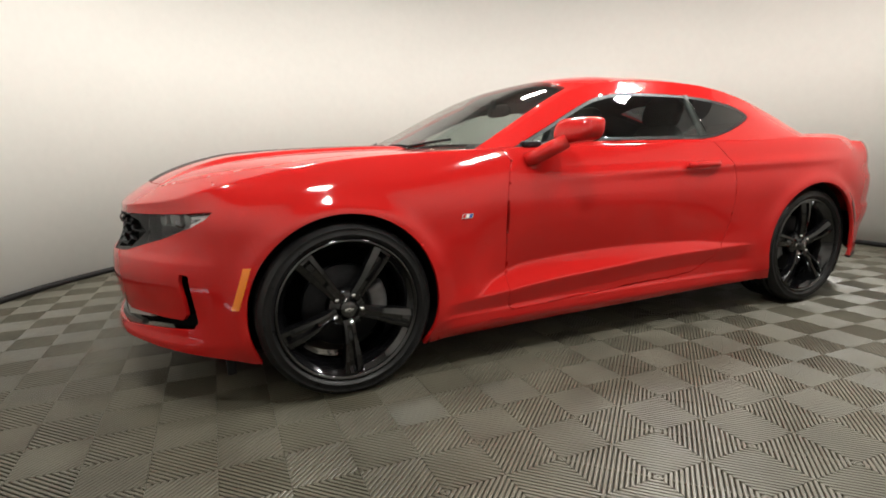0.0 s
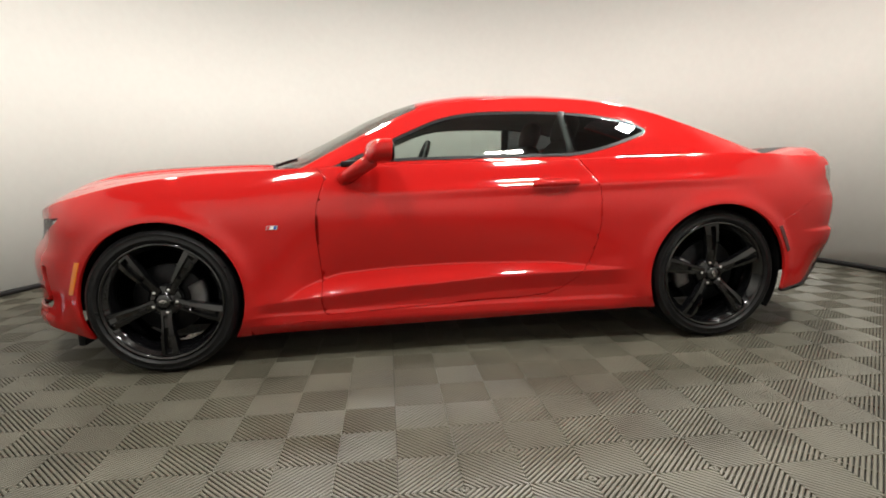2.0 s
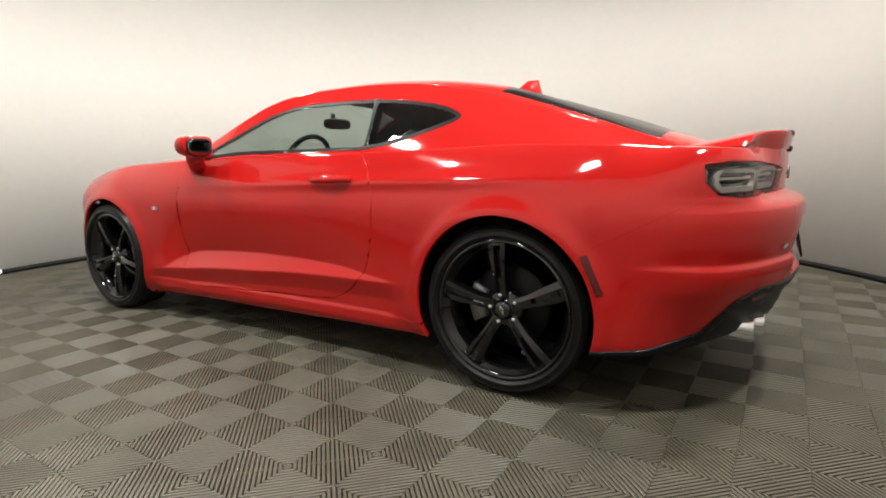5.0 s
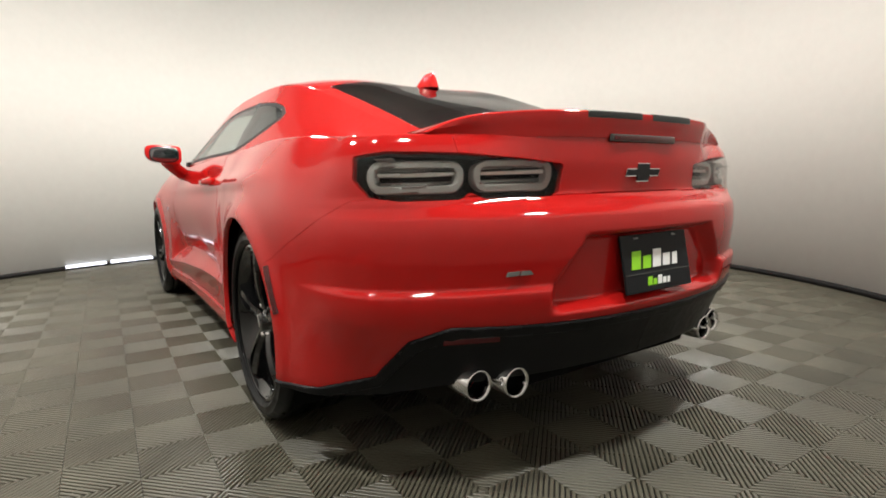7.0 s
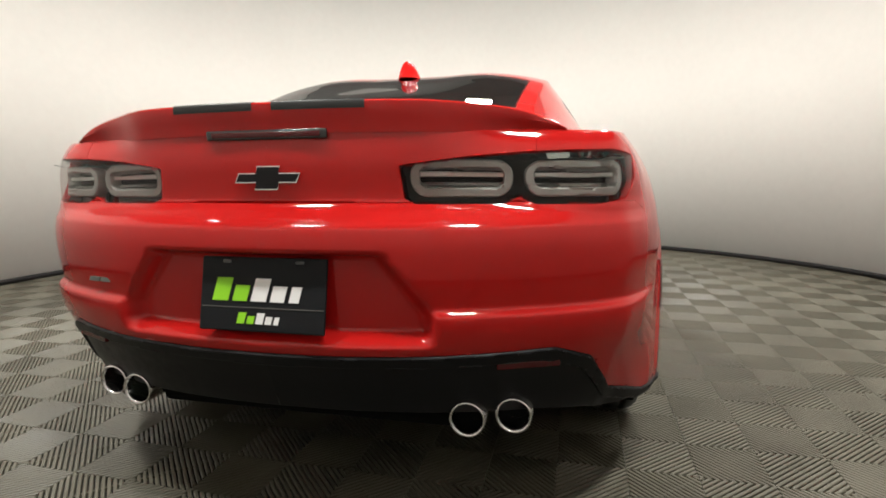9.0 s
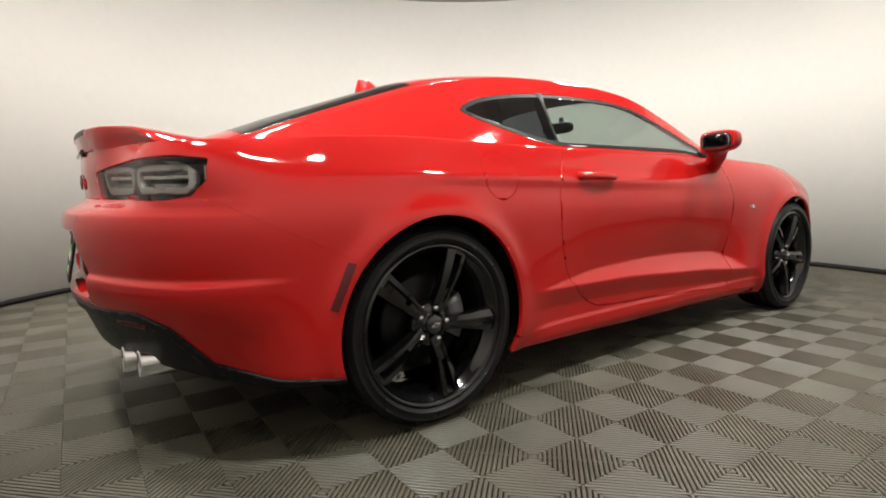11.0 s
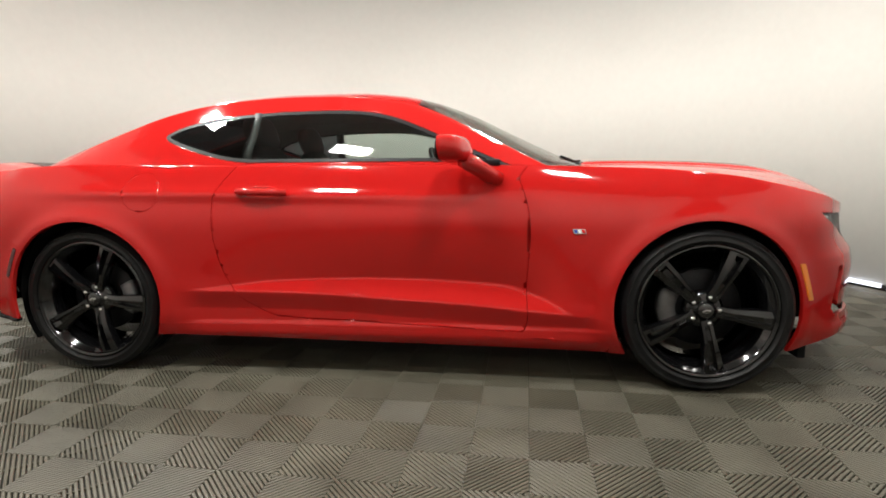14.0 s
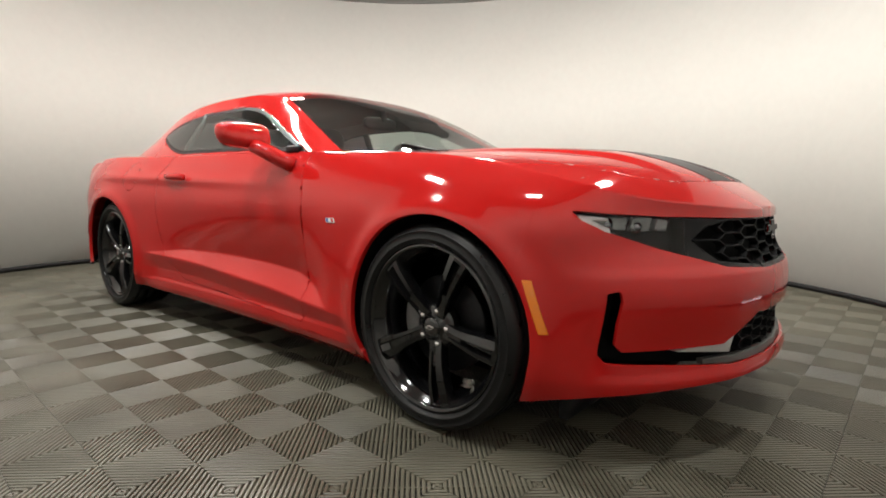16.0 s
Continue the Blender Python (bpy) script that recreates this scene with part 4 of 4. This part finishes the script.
    flank_piece("side_marker", [(1.728, 0.600), (1.752, 0.606), (1.812, 0.470), (1.790, 0.462)], REDLENS, 0.003, "dark red rear side marker")
    b = flank_piece("fender_badge", [(-0.912, 0.674), (-0.906, 0.695), (-0.852, 0.695), (-0.858, 0.674)], CHROME, 0.004, "small chrome flag badge")
    for k, mat in enumerate((REDENAMEL, WHITE, BLUE)):
        x0 = -0.904 + k * 0.016
        flank_piece("enamel", [(x0 - 0.004, 0.677), (x0 + 0.001, 0.692), (x0 + 0.014, 0.692), (x0 + 0.009, 0.677)], mat, 0.005, "enamel field", b)
    # door handle
    y = side_y(0.525, 0.857)
    handle = new("door_handle")
    handle.parent = car
    handle["label"] = "red pull handle"
    bm = bmesh.new()
    ellipsoid(bm, (0.52, s * (y + 0.001), 0.857), (0.075, 0.006, 0.030), 2.4, 24, 12)
    part("cup", bm, PAINT, handle)
    bm = bmesh.new()
    tube(bm, [(0.405 + 0.02 * k, s * (y + 0.006 + 0.026 * math.sin(math.pi * min(1, max(0, (k + 0.4) / 12.2))) ** 0.55), 0.857 + 0.0004 * k) for k in range(13)], 0.0115, 12, 1.35)
    part("grip", bm, PAINT, handle)
    # outside mirror
    mir = new("door_mirror")
    mir.parent = car
    mir["label"] = "red door mirror on a stalk"
    bm = bmesh.new()
    ellipsoid(bm, (0, 0, 0), (0.072, 0.102, 0.060), 4.2, 36, 22)
    for v in bm.verts:
        k = (v.co.y + 0.100) / 0.200
        v.co.x *= 1.0 - 0.18 * k
        v.co.z = v.co.z * (1.0 - 0.16 * k) + 0.010 * k
        v.co.y -= 0.03 * max(0, -v.co.z / 0.06) * k
        v.co.x += 0.022 * max(0, v.co.z) / 0.06
        if v.co.x > 0.035:
            v.co.x = 0.035 + (v.co.x - 0.035) * 0.25
        v.co.x += 0.035 * k
    if s < 0:
        bmesh.ops.scale(bm, vec=(1, -1, 1), verts=bm.verts)
        bmesh.ops.reverse_faces(bm, faces=bm.faces)
    bmesh.ops.translate(bm, vec=(-0.375, s * 0.962, 1.028), verts=bm.verts)
    part("housing", bm, PAINT, mir)
    bm = bmesh.new()
    ellipsoid(bm, (-0.324 + 0.018, s * 0.960, 1.031), (0.006, 0.078, 0.043), 3.4, 28, 14, Matrix.Rotation(radians(-9 * s), 4, "Z"))
    part("mirror_glass", bm, MIRROR, mir, "mirror glass")
    bm = bmesh.new()
    ellipsoid(bm, (-0.324 + 0.014, s * 0.960, 1.031), (0.009, 0.084, 0.048), 3.2, 28, 14, Matrix.Rotation(radians(-9 * s), 4, "Z"))
    part("bezel", bm, BLACKTRIM, mir, "black mirror surround")
    bm = bmesh.new()
    tube(bm, [(-0.535, s * 0.82, 0.905), (-0.50, s * 0.85, 0.925), (-0.455, s * 0.89, 0.955), (-0.40, s * 0.93, 0.990)], 0.047, 14, 0.75)
    part("stalk", bm, PAINT, mir)
    bm = bmesh.new()
    box(bm, -0.50, s * 0.795, 0.978, 0.10, 0.03, 0.03, 0.008)
    part("mirror_base", bm, BLACKTRIM, mir)
    # exhaust tips
    for yy, zz, xx in ((0.452, 0.298, 2.300), (0.557, 0.303, 2.268)):
        bm = lathe([(0.034, -0.11), (0.036, -0.01), (0.040, 0.0), (0.043, -0.004), (0.043, -0.11)], 32)
        bmesh.ops.transform(bm, matrix=pose(xx, s * yy, zz, 0, 0, -90), verts=bm.verts)
        tip = part("exhaust_tip", bm, CHROME, car, "round chrome exhaust tip")
        bm = lathe([(0.0, -0.07), (0.034, -0.07)], 24)
        bmesh.ops.transform(bm, matrix=pose(xx, s * yy, zz, 0, 0, -90), verts=bm.verts)
        part("bore", bm, DARK, tip)
    # rear reflector in the valance
    bm = bmesh.new()
    xa, xb = tail_x(0.66, 0.445), tail_x(0.52, 0.435)
    d = Vector((xb - xa, -0.14, 0))
    box(bm, (xa + xb) / 2 + 0.002, s * 0.59, 0.437, 0.012, 0.15, 0.016, 0.003, Matrix.Rotation(s * -math.atan2(xb - xa, 0.14) * -1, 4, "Z"))
    part("rear_reflector", bm, REDLENS, car, "dark red reflector", smooth=False)

# glossy lip along the top of the valance
lip_strip, _ = cut(valance, field(valance, lambda x, y, z: np.interp(x, [1.70, 1.95, 2.1, 2.2, 2.27, 2.45], [0.252, 0.275, 0.33, 0.44, 0.478, 0.462]) - 0.030 - z))
panel("valance_lip", inner(both(lip_strip), -0.007), BLACKTRIM, car, "black valance lip", gap=0.0, depth=0.010, lip=0.003)

# spoiler on the boot lid
n = 61
V, F = [], []
back_rim = rim_pts[rim_pts[:, 0] > 1.9]
tail_rim = lambda y: float(np.interp(abs(y), back_rim[::-1, 1], back_rim[::-1, 0]))
for k in range(n):
    y = -0.665 + 1.33 * k / (n - 1)
    q = abs(y) / 0.665
    high = 0.057 * (1 - q ** 7) + 0.002
    xr = tail_rim(y) + 0.012 * (1 - q ** 4)
    dk = lambda dx: float(deck_z(np.array(min(xr + dx, 2.33)), np.array(y)))
    tip = dk(-0.02)
    for dx, z in ((-0.20, dk(-0.20) - 0.006), (-0.185, dk(-0.185) + 0.0005 + 0.08 * high), (-0.12, dk(-0.12) + 0.42 * high), (-0.05, dk(-0.05) + 0.83 * high), (-0.010, tip + high), (-0.001, tip + high - 0.001), (0.003, tip + high - 0.005), (0.003, tip + high - 0.021 * min(1, high / 0.04)), (-0.002, tip + 0.42 * high - 0.004), (-0.007, tip - 0.012)):
        V.append((xr + dx, y, z))
m = 10
for k in range(n - 1):
    for j in range(m - 1):
        F.append((k * m + j, (k + 1) * m + j, (k + 1) * m + j + 1, k * m + j + 1))
F += [tuple(range(m)), tuple(range((n - 1) * m, n * m))[::-1]]
SPOILER = (np.array(V), F)
spoiler = mesh_part("spoiler", *facing((np.array(V), F), (0, 0, 1)), PAINT, car, "red lip spoiler with two dark stripe ends")
spoiler.data.set_sharp_from_angle(angle=radians(40))


def stripe(name, sheet, y0, y1, rise, parent, label):
    p, _ = cut(sheet, np.maximum(y0 - sheet[0][:, 1], sheet[0][:, 1] - y1))
    if len(p[1]):
        V, F = facing(p, (0, 0, 1))
        return mesh_part(name, V + np.array(rise), F, STRIPE, parent, label)


full_hood = both(hood)
sp = facing((np.array(V), F), (0, 0, 1))
# the stripes lie on the upper face and the trailing edge of the spoiler
sp_top = tidy(sp[0], [f for i, f in enumerate(sp[1][:(n - 1) * (m - 1)]) if i % (m - 1) < 7])
for y0, y1 in ((-0.238, -0.024), (0.024, 0.238)):
    stripe("hood_stripe", full_hood, y0, y1, (0, 0, 0.0015), car, "dark grey hood stripe")
    stripe("spoiler_stripe", sp_top, y0, y1, (0.0012, 0, 0.0015), spoiler, "dark grey stripe over the spoiler")

# high brake light, emblem, plate, trim badge
bm = bmesh.new()
box(bm, tail_x(0, 0.955) + 0.001, 0, 0.957, 0.012, 0.30, 0.024, 0.005, Matrix.Rotation(radians(6), 4, "Y"), 3)
high = part("high_brake_light", bm, GLOSSBLACK, car, "slim dark high brake light")
bm = bmesh.new()
box(bm, tail_x(0, 0.955) + 0.007, 0, 0.957, 0.004, 0.27, 0.012, 0.001, Matrix.Rotation(radians(6), 4, "Y"))
part("lens", bm, REDLENS, high, "dark red strip")


def emblem(x, y, z, size, tilt, parent_name, way):
    """A flat cross-shaped emblem: chrome rim, black field."""
    root = new(parent_name)
    root.parent = car
    root["label"] = "chrome-edged black cross emblem"
    for scale, thick, mat, nm in ((1.0, 0.004, CHROME, "rim"), (0.80, 0.0065, EMBLEM, "field")):
        w, h = 0.5 * size, 0.165 * size
        g = (1 - scale) * 0.16 * size * 0.5
        out = [(-w + 1.6 * g, -0.42 * h * 0 - h * 0.42 + g), (-0.17 * size + 0 * g, -h * 0.42 + g), (-0.20 * size + g, -h + g), (0.15 * size - g, -h + g), (0.17 * size, -h * 0.42 + g), (w - 0.06 * size - 1.2 * g, -h * 0.42 + g),
               (w - 1.6 * g, h * 0.42 - g), (0.17 * size, h * 0.42 - g), (0.20 * size - g, h - g), (-0.15 * size + g, h - g), (-0.17 * size, h * 0.42 - g), (-w + 0.06 * size + 1.2 * g, h * 0.42 - g)]
        bm = bmesh.new()
        a = [bm.verts.new((0, p, q)) for p, q in out]
        b = [bm.verts.new((thick, p, q)) for p, q in out]
        bm.faces.new(b)
        for k in range(len(a)):
            j = (k + 1) % len(a)
            bm.faces.new((a[k], a[j], b[j], b[k]))
        bmesh.ops.recalc_face_normals(bm, faces=bm.faces)
        part(nm, bm, mat, root, smooth=False)
    root.matrix_basis = pose(x, y, z, 0, tilt, 0 if way > 0 else 180)


emblem(tail_x(0, 0.86) + 0.001, 0, 0.860, 0.165, 0, "rear_emblem", 1)
emblem(nose_x(0, 0.69) - 0.002, 0, 0.690, 0.170, -8, "front_emblem", -1)

plate = new("license_plate")
plate.parent = car
plate["label"] = "dark dealer plate with green and white marks"
bm = bmesh.new()
box(bm, 0, 0, 0, 0.008, 0.310, 0.168, 0.003)
part("backing", bm, PLATE, plate, smooth=False)
# the dealer's mark as plain slanted bars in its colours
for scale, z0, y1 in ((1.0, 0.010, 0.0), (0.48, -0.054, 0.0)):
    for y0, w0, h0, lift, mat, nm in ((-0.098, 0.040, 0.052, 0.0, LIME, "green_mark"), (-0.049, 0.036, 0.036, -0.008, LIME, "green_mark"), (-0.002, 0.038, 0.052, 0.0, WHITE, "white_mark"), (0.044, 0.034, 0.036, -0.008, WHITE, "white_mark"), (0.085, 0.024, 0.036, -0.008, WHITE, "white_mark")):
        bm = bmesh.new()
        box(bm, 0.0045, y1 + scale * y0, z0 + scale * lift, 0.002, scale * w0, scale * h0)
        for v in bm.verts:
            v.co.y += 0.22 * (v.co.z - z0)
        part(nm, bm, mat, plate, smooth=False)
bm = bmesh.new()
box(bm, 0.0045, 0, -0.030, 0.0015, 0.30, 0.0015)
part("line", bm, LAMPGREY, plate, smooth=False)
for y0 in (-0.09, 0.09):
    bm = bmesh.new()
    box(bm, 0.004, y0, 0.073, 0.004, 0.022, 0.008, 0.002)
    part("screw_slot", bm, GLOSSBLACK, plate, smooth=False)
plate.matrix_basis = pose(2.398, 0.004, 0.600, 0, -11, 0)

badge = new("trim_badge")
badge.parent = car
badge["label"] = "small slanted silver and red trim badge"
for y0, w0, mat in ((-0.022, 0.036, LAMPGREY), (0.020, 0.040, LAMPGREY)):
    bm = bmesh.new()
    box(bm, 0.002, y0, 0, 0.004, w0, 0.012, 0.001)
    for v in bm.verts:
        v.co.y += 0.5 * v.co.z
    part("slanted_bar", bm, mat, badge, smooth=False)
badge.matrix_basis = pose(tail_x(0.483, 0.609) + 0.001, -0.483, 0.609, 0, 0, -10)

# aerial fin
bm = bmesh.new()
rows = []
for k in range(9):
    u = k / 8
    half = 0.052 * (1 - u) ** 0.5 + 0.008
    z = u * 0.068
    x0, x1 = -0.095 + 0.110 * u ** 0.8, 0.095 - 0.018 * u
    rows.append([bm.verts.new((x0 + (x1 - x0) * (0.5 - 0.5 * math.cos(a)), half * math.sin(a) * (0.55 + 0.45 * (0.5 - 0.5 * math.cos(a))), z)) for a in np.linspace(0, 2 * math.pi, 25)[:-1]])
for a, b in zip(rows, rows[1:]):
    for k in range(24):
        bm.faces.new((a[k], a[(k + 1) % 24], b[(k + 1) % 24], b[k]))
bm.faces.new(rows[-1])
bmesh.ops.recalc_face_normals(bm, faces=bm.faces)
fin = part("aerial_fin", bm, PAINT, car, "red shark-fin roof aerial")
fin.location = (1.13, 0, float(green_z(np.array(1.13), np.array(0.0))) - 0.012)

# wipers
for y0, y1 in ((-0.56, -0.06), (0.02, 0.46)):
    bm = bmesh.new()
    pts = []
    for k in range(8):
        u = k / 7
        y = y0 + (y1 - y0) * u
        x = -0.93 - 0.05 * math.sin(math.pi * u) + 0.17 * (abs(y) / 0.62) ** 2
        z = max(float(green_z(np.array(x), np.array(y))), float(deck_z(np.array(x), np.array(y))))
        pts.append((x, y, z + 0.006))
    tube(bm, pts, 0.006, 8)
    part("wiper", bm, BLACKTRIM, car, "black wiper blade")

# ---- cabin ----
liner_sheet = inner(both(shell), 0.022)
mesh_part("headliner", liner_sheet[0], liner_sheet[1], LINER, car, "grey headliner and pillar trim")
bm = bmesh.new()
box(bm, -0.52, 0, 0.86, 0.52, 1.46, 0.20, 0.06, None, 4)
box(bm, -0.42, -0.36, 0.955, 0.22, 0.36, 0.07, 0.03, None, 3)
part("dashboard", bm, DASH, car, "black moulded dashboard")
bm = bmesh.new()
box(bm, 0.1, 0, 0.52, 1.3, 0.24, 0.30, 0.04)
part("centre_console", bm, DASH, car)
# steering wheel on the near side of the driver
bm = bmesh.new()
ring = [(0.0, 0.185 * math.cos(a), 0.185 * math.sin(a)) for a in np.linspace(0, 2 * math.pi, 33)]
tube(bm, ring, 0.015, 10)
box(bm, 0.02, 0, 0, 0.04, 0.14, 0.10, 0.02)
for a in (0, math.pi, -math.pi / 2):
    box(bm, 0.008, 0.11 * math.cos(a), 0.11 * math.sin(a), 0.02, 0.12 if abs(math.cos(a)) > 0.5 else 0.04, 0.04 if abs(math.cos(a)) > 0.5 else 0.12, 0.006)
wheel_ob = part("steering_wheel", bm, DASH, car, "black steering wheel")
wheel_ob.matrix_basis = pose(-0.14, -0.36, 0.92, 0, 22, 0)


def seat(y, x=0.42):
    root = new("seat")
    root.parent = car
    root["label"] = "black bucket seat"
    bm = bmesh.new()
    ellipsoid(bm, (x - 0.12, y, 0.48), (0.28, 0.25, 0.10), 3.5, 28, 14)
    part("cushion", bm, CLOTH, root)
    bm = bmesh.new()
    ellipsoid(bm, (0, 0, 0.30), (0.085, 0.25, 0.33), 3.2, 28, 18)
    for v in bm.verts:
        v.co.y *= 1.0 - 0.22 * max(0, v.co.z - 0.35) / 0.28
    bmesh.ops.transform(bm, matrix=pose(x + 0.12, y, 0.50, 0, 20, 0), verts=bm.verts)
    part("backrest", bm, CLOTH, root)
    bm = bmesh.new()
    ellipsoid(bm, (0, 0, 0.70), (0.055, 0.135, 0.095), 3.0, 24, 14)
    bmesh.ops.transform(bm, matrix=pose(x + 0.13, y, 0.485, 0, 17, 0), verts=bm.verts)
    part("headrest", bm, CLOTH, root)


seat(-0.36)
seat(0.36)
for y in (-0.33, 0.33):
    bm = bmesh.new()
    ellipsoid(bm, (1.05, y, 0.50), (0.26, 0.28, 0.10), 3.0, 24, 12)
    ellipsoid(bm, (1.33, y, 0.74), (0.10, 0.28, 0.26), 3.0, 24, 14, Matrix.Rotation(radians(24), 4, "Y"))
    part("rear_seat", bm, CLOTH, car, "black rear seat")
bm = bmesh.new()
box(bm, 1.62, 0, 0.955, 0.52, 1.15, 0.03, 0.01)
part("parcel_shelf", bm, DASH, car, "black rear parcel shelf")
bm = bmesh.new()
box(bm, 0.35, 0, 0.30, 2.2, 1.5, 0.04, 0.01)
part("cabin_floor", bm, CLOTH, car)
for s in (1, -1):
    bm = bmesh.new()
    box(bm, 0.05, s * 0.745, 0.80, 1.35, 0.05, 0.30, 0.02)
    part("door_lining", bm, DASH, car, "black door lining")
    bm = bmesh.new()
    tube(bm, [(0.655, s * 0.765, 0.98), (0.655, s * 0.72, 1.06), (0.645, s * 0.665, 1.15), (0.635, s * 0.625, 1.23)], 0.028, 10, 0.5)
    part("centre_pillar_trim", bm, DASH, car, "black centre pillar trim")
# mirror under the windscreen and paper labels on the glass
bm = bmesh.new()
ellipsoid(bm, (-0.20, 0, 1.185), (0.022, 0.125, 0.036), 3.2, 24, 12)
box(bm, -0.235, 0, 1.225, 0.02, 0.03, 0.06, 0.006)
part("inside_mirror", bm, BLACKTRIM, car, "black rear-view mirror")


def glass_label(x, y, w, h, mat):
    z = float(green_z(np.array(x), np.array(y)))
    zx = float(green_z(np.array(x + 0.02), np.array(y)))
    zy = float(green_z(np.array(x), np.array(y + 0.02)))
    n = Vector((-(zx - z) / 0.02, -(zy - z) / 0.02, 1)).normalized()
    turn = n.to_track_quat("Z", "Y").to_matrix().to_4x4()
    bm = bmesh.new()
    box(bm, 0, 0, 0, w, h, 0.001)
    ob = part("paper_label", bm, mat, car, "small white paper label behind the glass", smooth=False)
    ob.matrix_basis = Matrix.Translation(Vector((x, y, z)) - n * 0.008) @ turn


glass_label(-0.13, -0.50, 0.075, 0.05, PAPER)
glass_label(-0.045, -0.43, 0.03, 0.05, PAPER)

# ---- floor of ribbed tiles ----
CELL, GRID_X, GRID_Y, RIBS = 0.1982, 0.0903, 0.1143, 19
LAY = Matrix.Rotation(radians(-1.53), 4, "Z")   # the tiles lie slightly askew to the car
MID = LAY.inverted() @ Vector((ROOM_X, ROOM_Y, 0))


def clip_poly(poly, a, b, c):
    """Keep what has a*x + b*y <= c."""
    out = []
    for (x0, y0), (x1, y1) in zip(poly, poly[1:] + poly[:1]):
        d0, d1 = a * x0 + b * y0 - c, a * x1 + b * y1 - c
        if d0 <= 0:
            out.append((x0, y0))
        if d0 * d1 < 0:
            t = d0 / (d0 - d1)
            out.append((x0 + (x1 - x0) * t, y0 + (y1 - y0) * t))
    return out


def add_prism(V, F, *levels):
    """A slat from outlines, each with its height, from the top down."""
    n, k = len(V), len(levels[0][0])
    for poly, z in levels:
        V += [(x, y, z) for x, y in poly]
    F.append(tuple(range(n, n + k)))
    for r in range(len(levels) - 1):
        for i in range(k):
            j = (i + 1) % k
            a, b = n + r * k, n + (r + 1) * k
            F.append((a + i, b + i, b + j, a + j))


def tile_mesh():
    """Four cells of slats, laid diagonally and turned from cell to cell."""
    V, F = [], []
    root2 = math.sqrt(2)
    pitch = CELL * root2 / RIBS
    for ci in range(2):
        for cj in range(2):
            x0, y0 = ci * CELL - CELL, cj * CELL - CELL
            e = 0.0008
            square = [(x0 + e, y0 + e), (x0 + CELL - e, y0 + e), (x0 + CELL - e, y0 + CELL - e), (x0 + e, y0 + CELL - e)]
            mx, my = x0 + CELL / 2, y0 + CELL / 2
            odd = (ci + cj) % 2 == 1
            ax, ay = (1 / root2, -1 / root2) if odd else (1 / root2, 1 / root2)
            for k in range(RIBS):
                mid = (k + 0.5 - RIBS / 2) * pitch + ax * mx + ay * my
                slat = [clip_poly(clip_poly(square, ax, ay, mid + half), -ax, -ay, -(mid - half)) for half in (pitch * 0.20, pitch * 0.345)]
                if len(slat[0]) > 2 and len(slat[0]) == len(slat[1]):
                    add_prism(V, F, (slat[0], 0.0), (slat[1], -0.0016), (slat[1], -0.011))
                elif len(slat[1]) > 2:
                    add_prism(V, F, (slat[1], -0.0008), (slat[1], -0.011))
            # stiffening bar across the slats
            bx, by = -ay, ax
            m0 = bx * mx + by * my
            p = clip_poly(clip_poly(square, bx, by, m0 + 0.003), -bx, -by, -(m0 - 0.003))
            add_prism(V, F, (p, -0.003), (p, -0.011))
    me = bpy.data.meshes.new("floor_tile")
    me.from_pydata(V, [], F)
    me.materials.append(TILE)
    return me


def trimmed(data, cx, cy):
    """A border tile, cut off under the round wall."""
    bm = bmesh.new()
    bm.from_mesh(data)
    far = [f for f in bm.faces if all(math.hypot(v.co.x + cx - MID.x, v.co.y + cy - MID.y) > ROOM_R + 0.02 for v in f.verts)]
    bmesh.ops.delete(bm, geom=far, context="FACES")
    for v in bm.verts:
        x, y = v.co.x + cx - MID.x, v.co.y + cy - MID.y
        r = math.hypot(x, y)
        if r > ROOM_R + 0.10:
            v.co.x += x * ((ROOM_R + 0.10) / r - 1)
            v.co.y += y * ((ROOM_R + 0.10) / r - 1)
    me = bpy.data.meshes.new("floor_tile")
    bm.to_mesh(me)
    bm.free()
    me.materials.append(TILE)
    return me


bm = bmesh.new()
bmesh.ops.create_circle(bm, cap_ends=True, radius=ROOM_R + 0.1, segments=128)
bmesh.ops.transform(bm, matrix=pose(ROOM_X, ROOM_Y, -0.012), verts=bm.verts)
floor = tagged(part("floor", bm, SUBFLOOR, smooth=False), "studio floor of grey ribbed plastic tiles in a checker weave", "floor", kind="structure")
tile_data = tile_mesh()
for i in range(-12, 13):
    for j in range(-12, 13):
        cx, cy = GRID_X + (2 * i + 1) * CELL, GRID_Y + (2 * j + 1) * CELL
        if math.hypot(cx - MID.x, cy - MID.y) < ROOM_R + 0.24:
            ob = new("floor_tile", tile_data if math.hypot(cx - MID.x, cy - MID.y) < ROOM_R - 0.16 else trimmed(tile_data, cx, cy))
            ob.parent = floor
            ob.matrix_basis = LAY @ Matrix.Translation((cx, cy, 0))
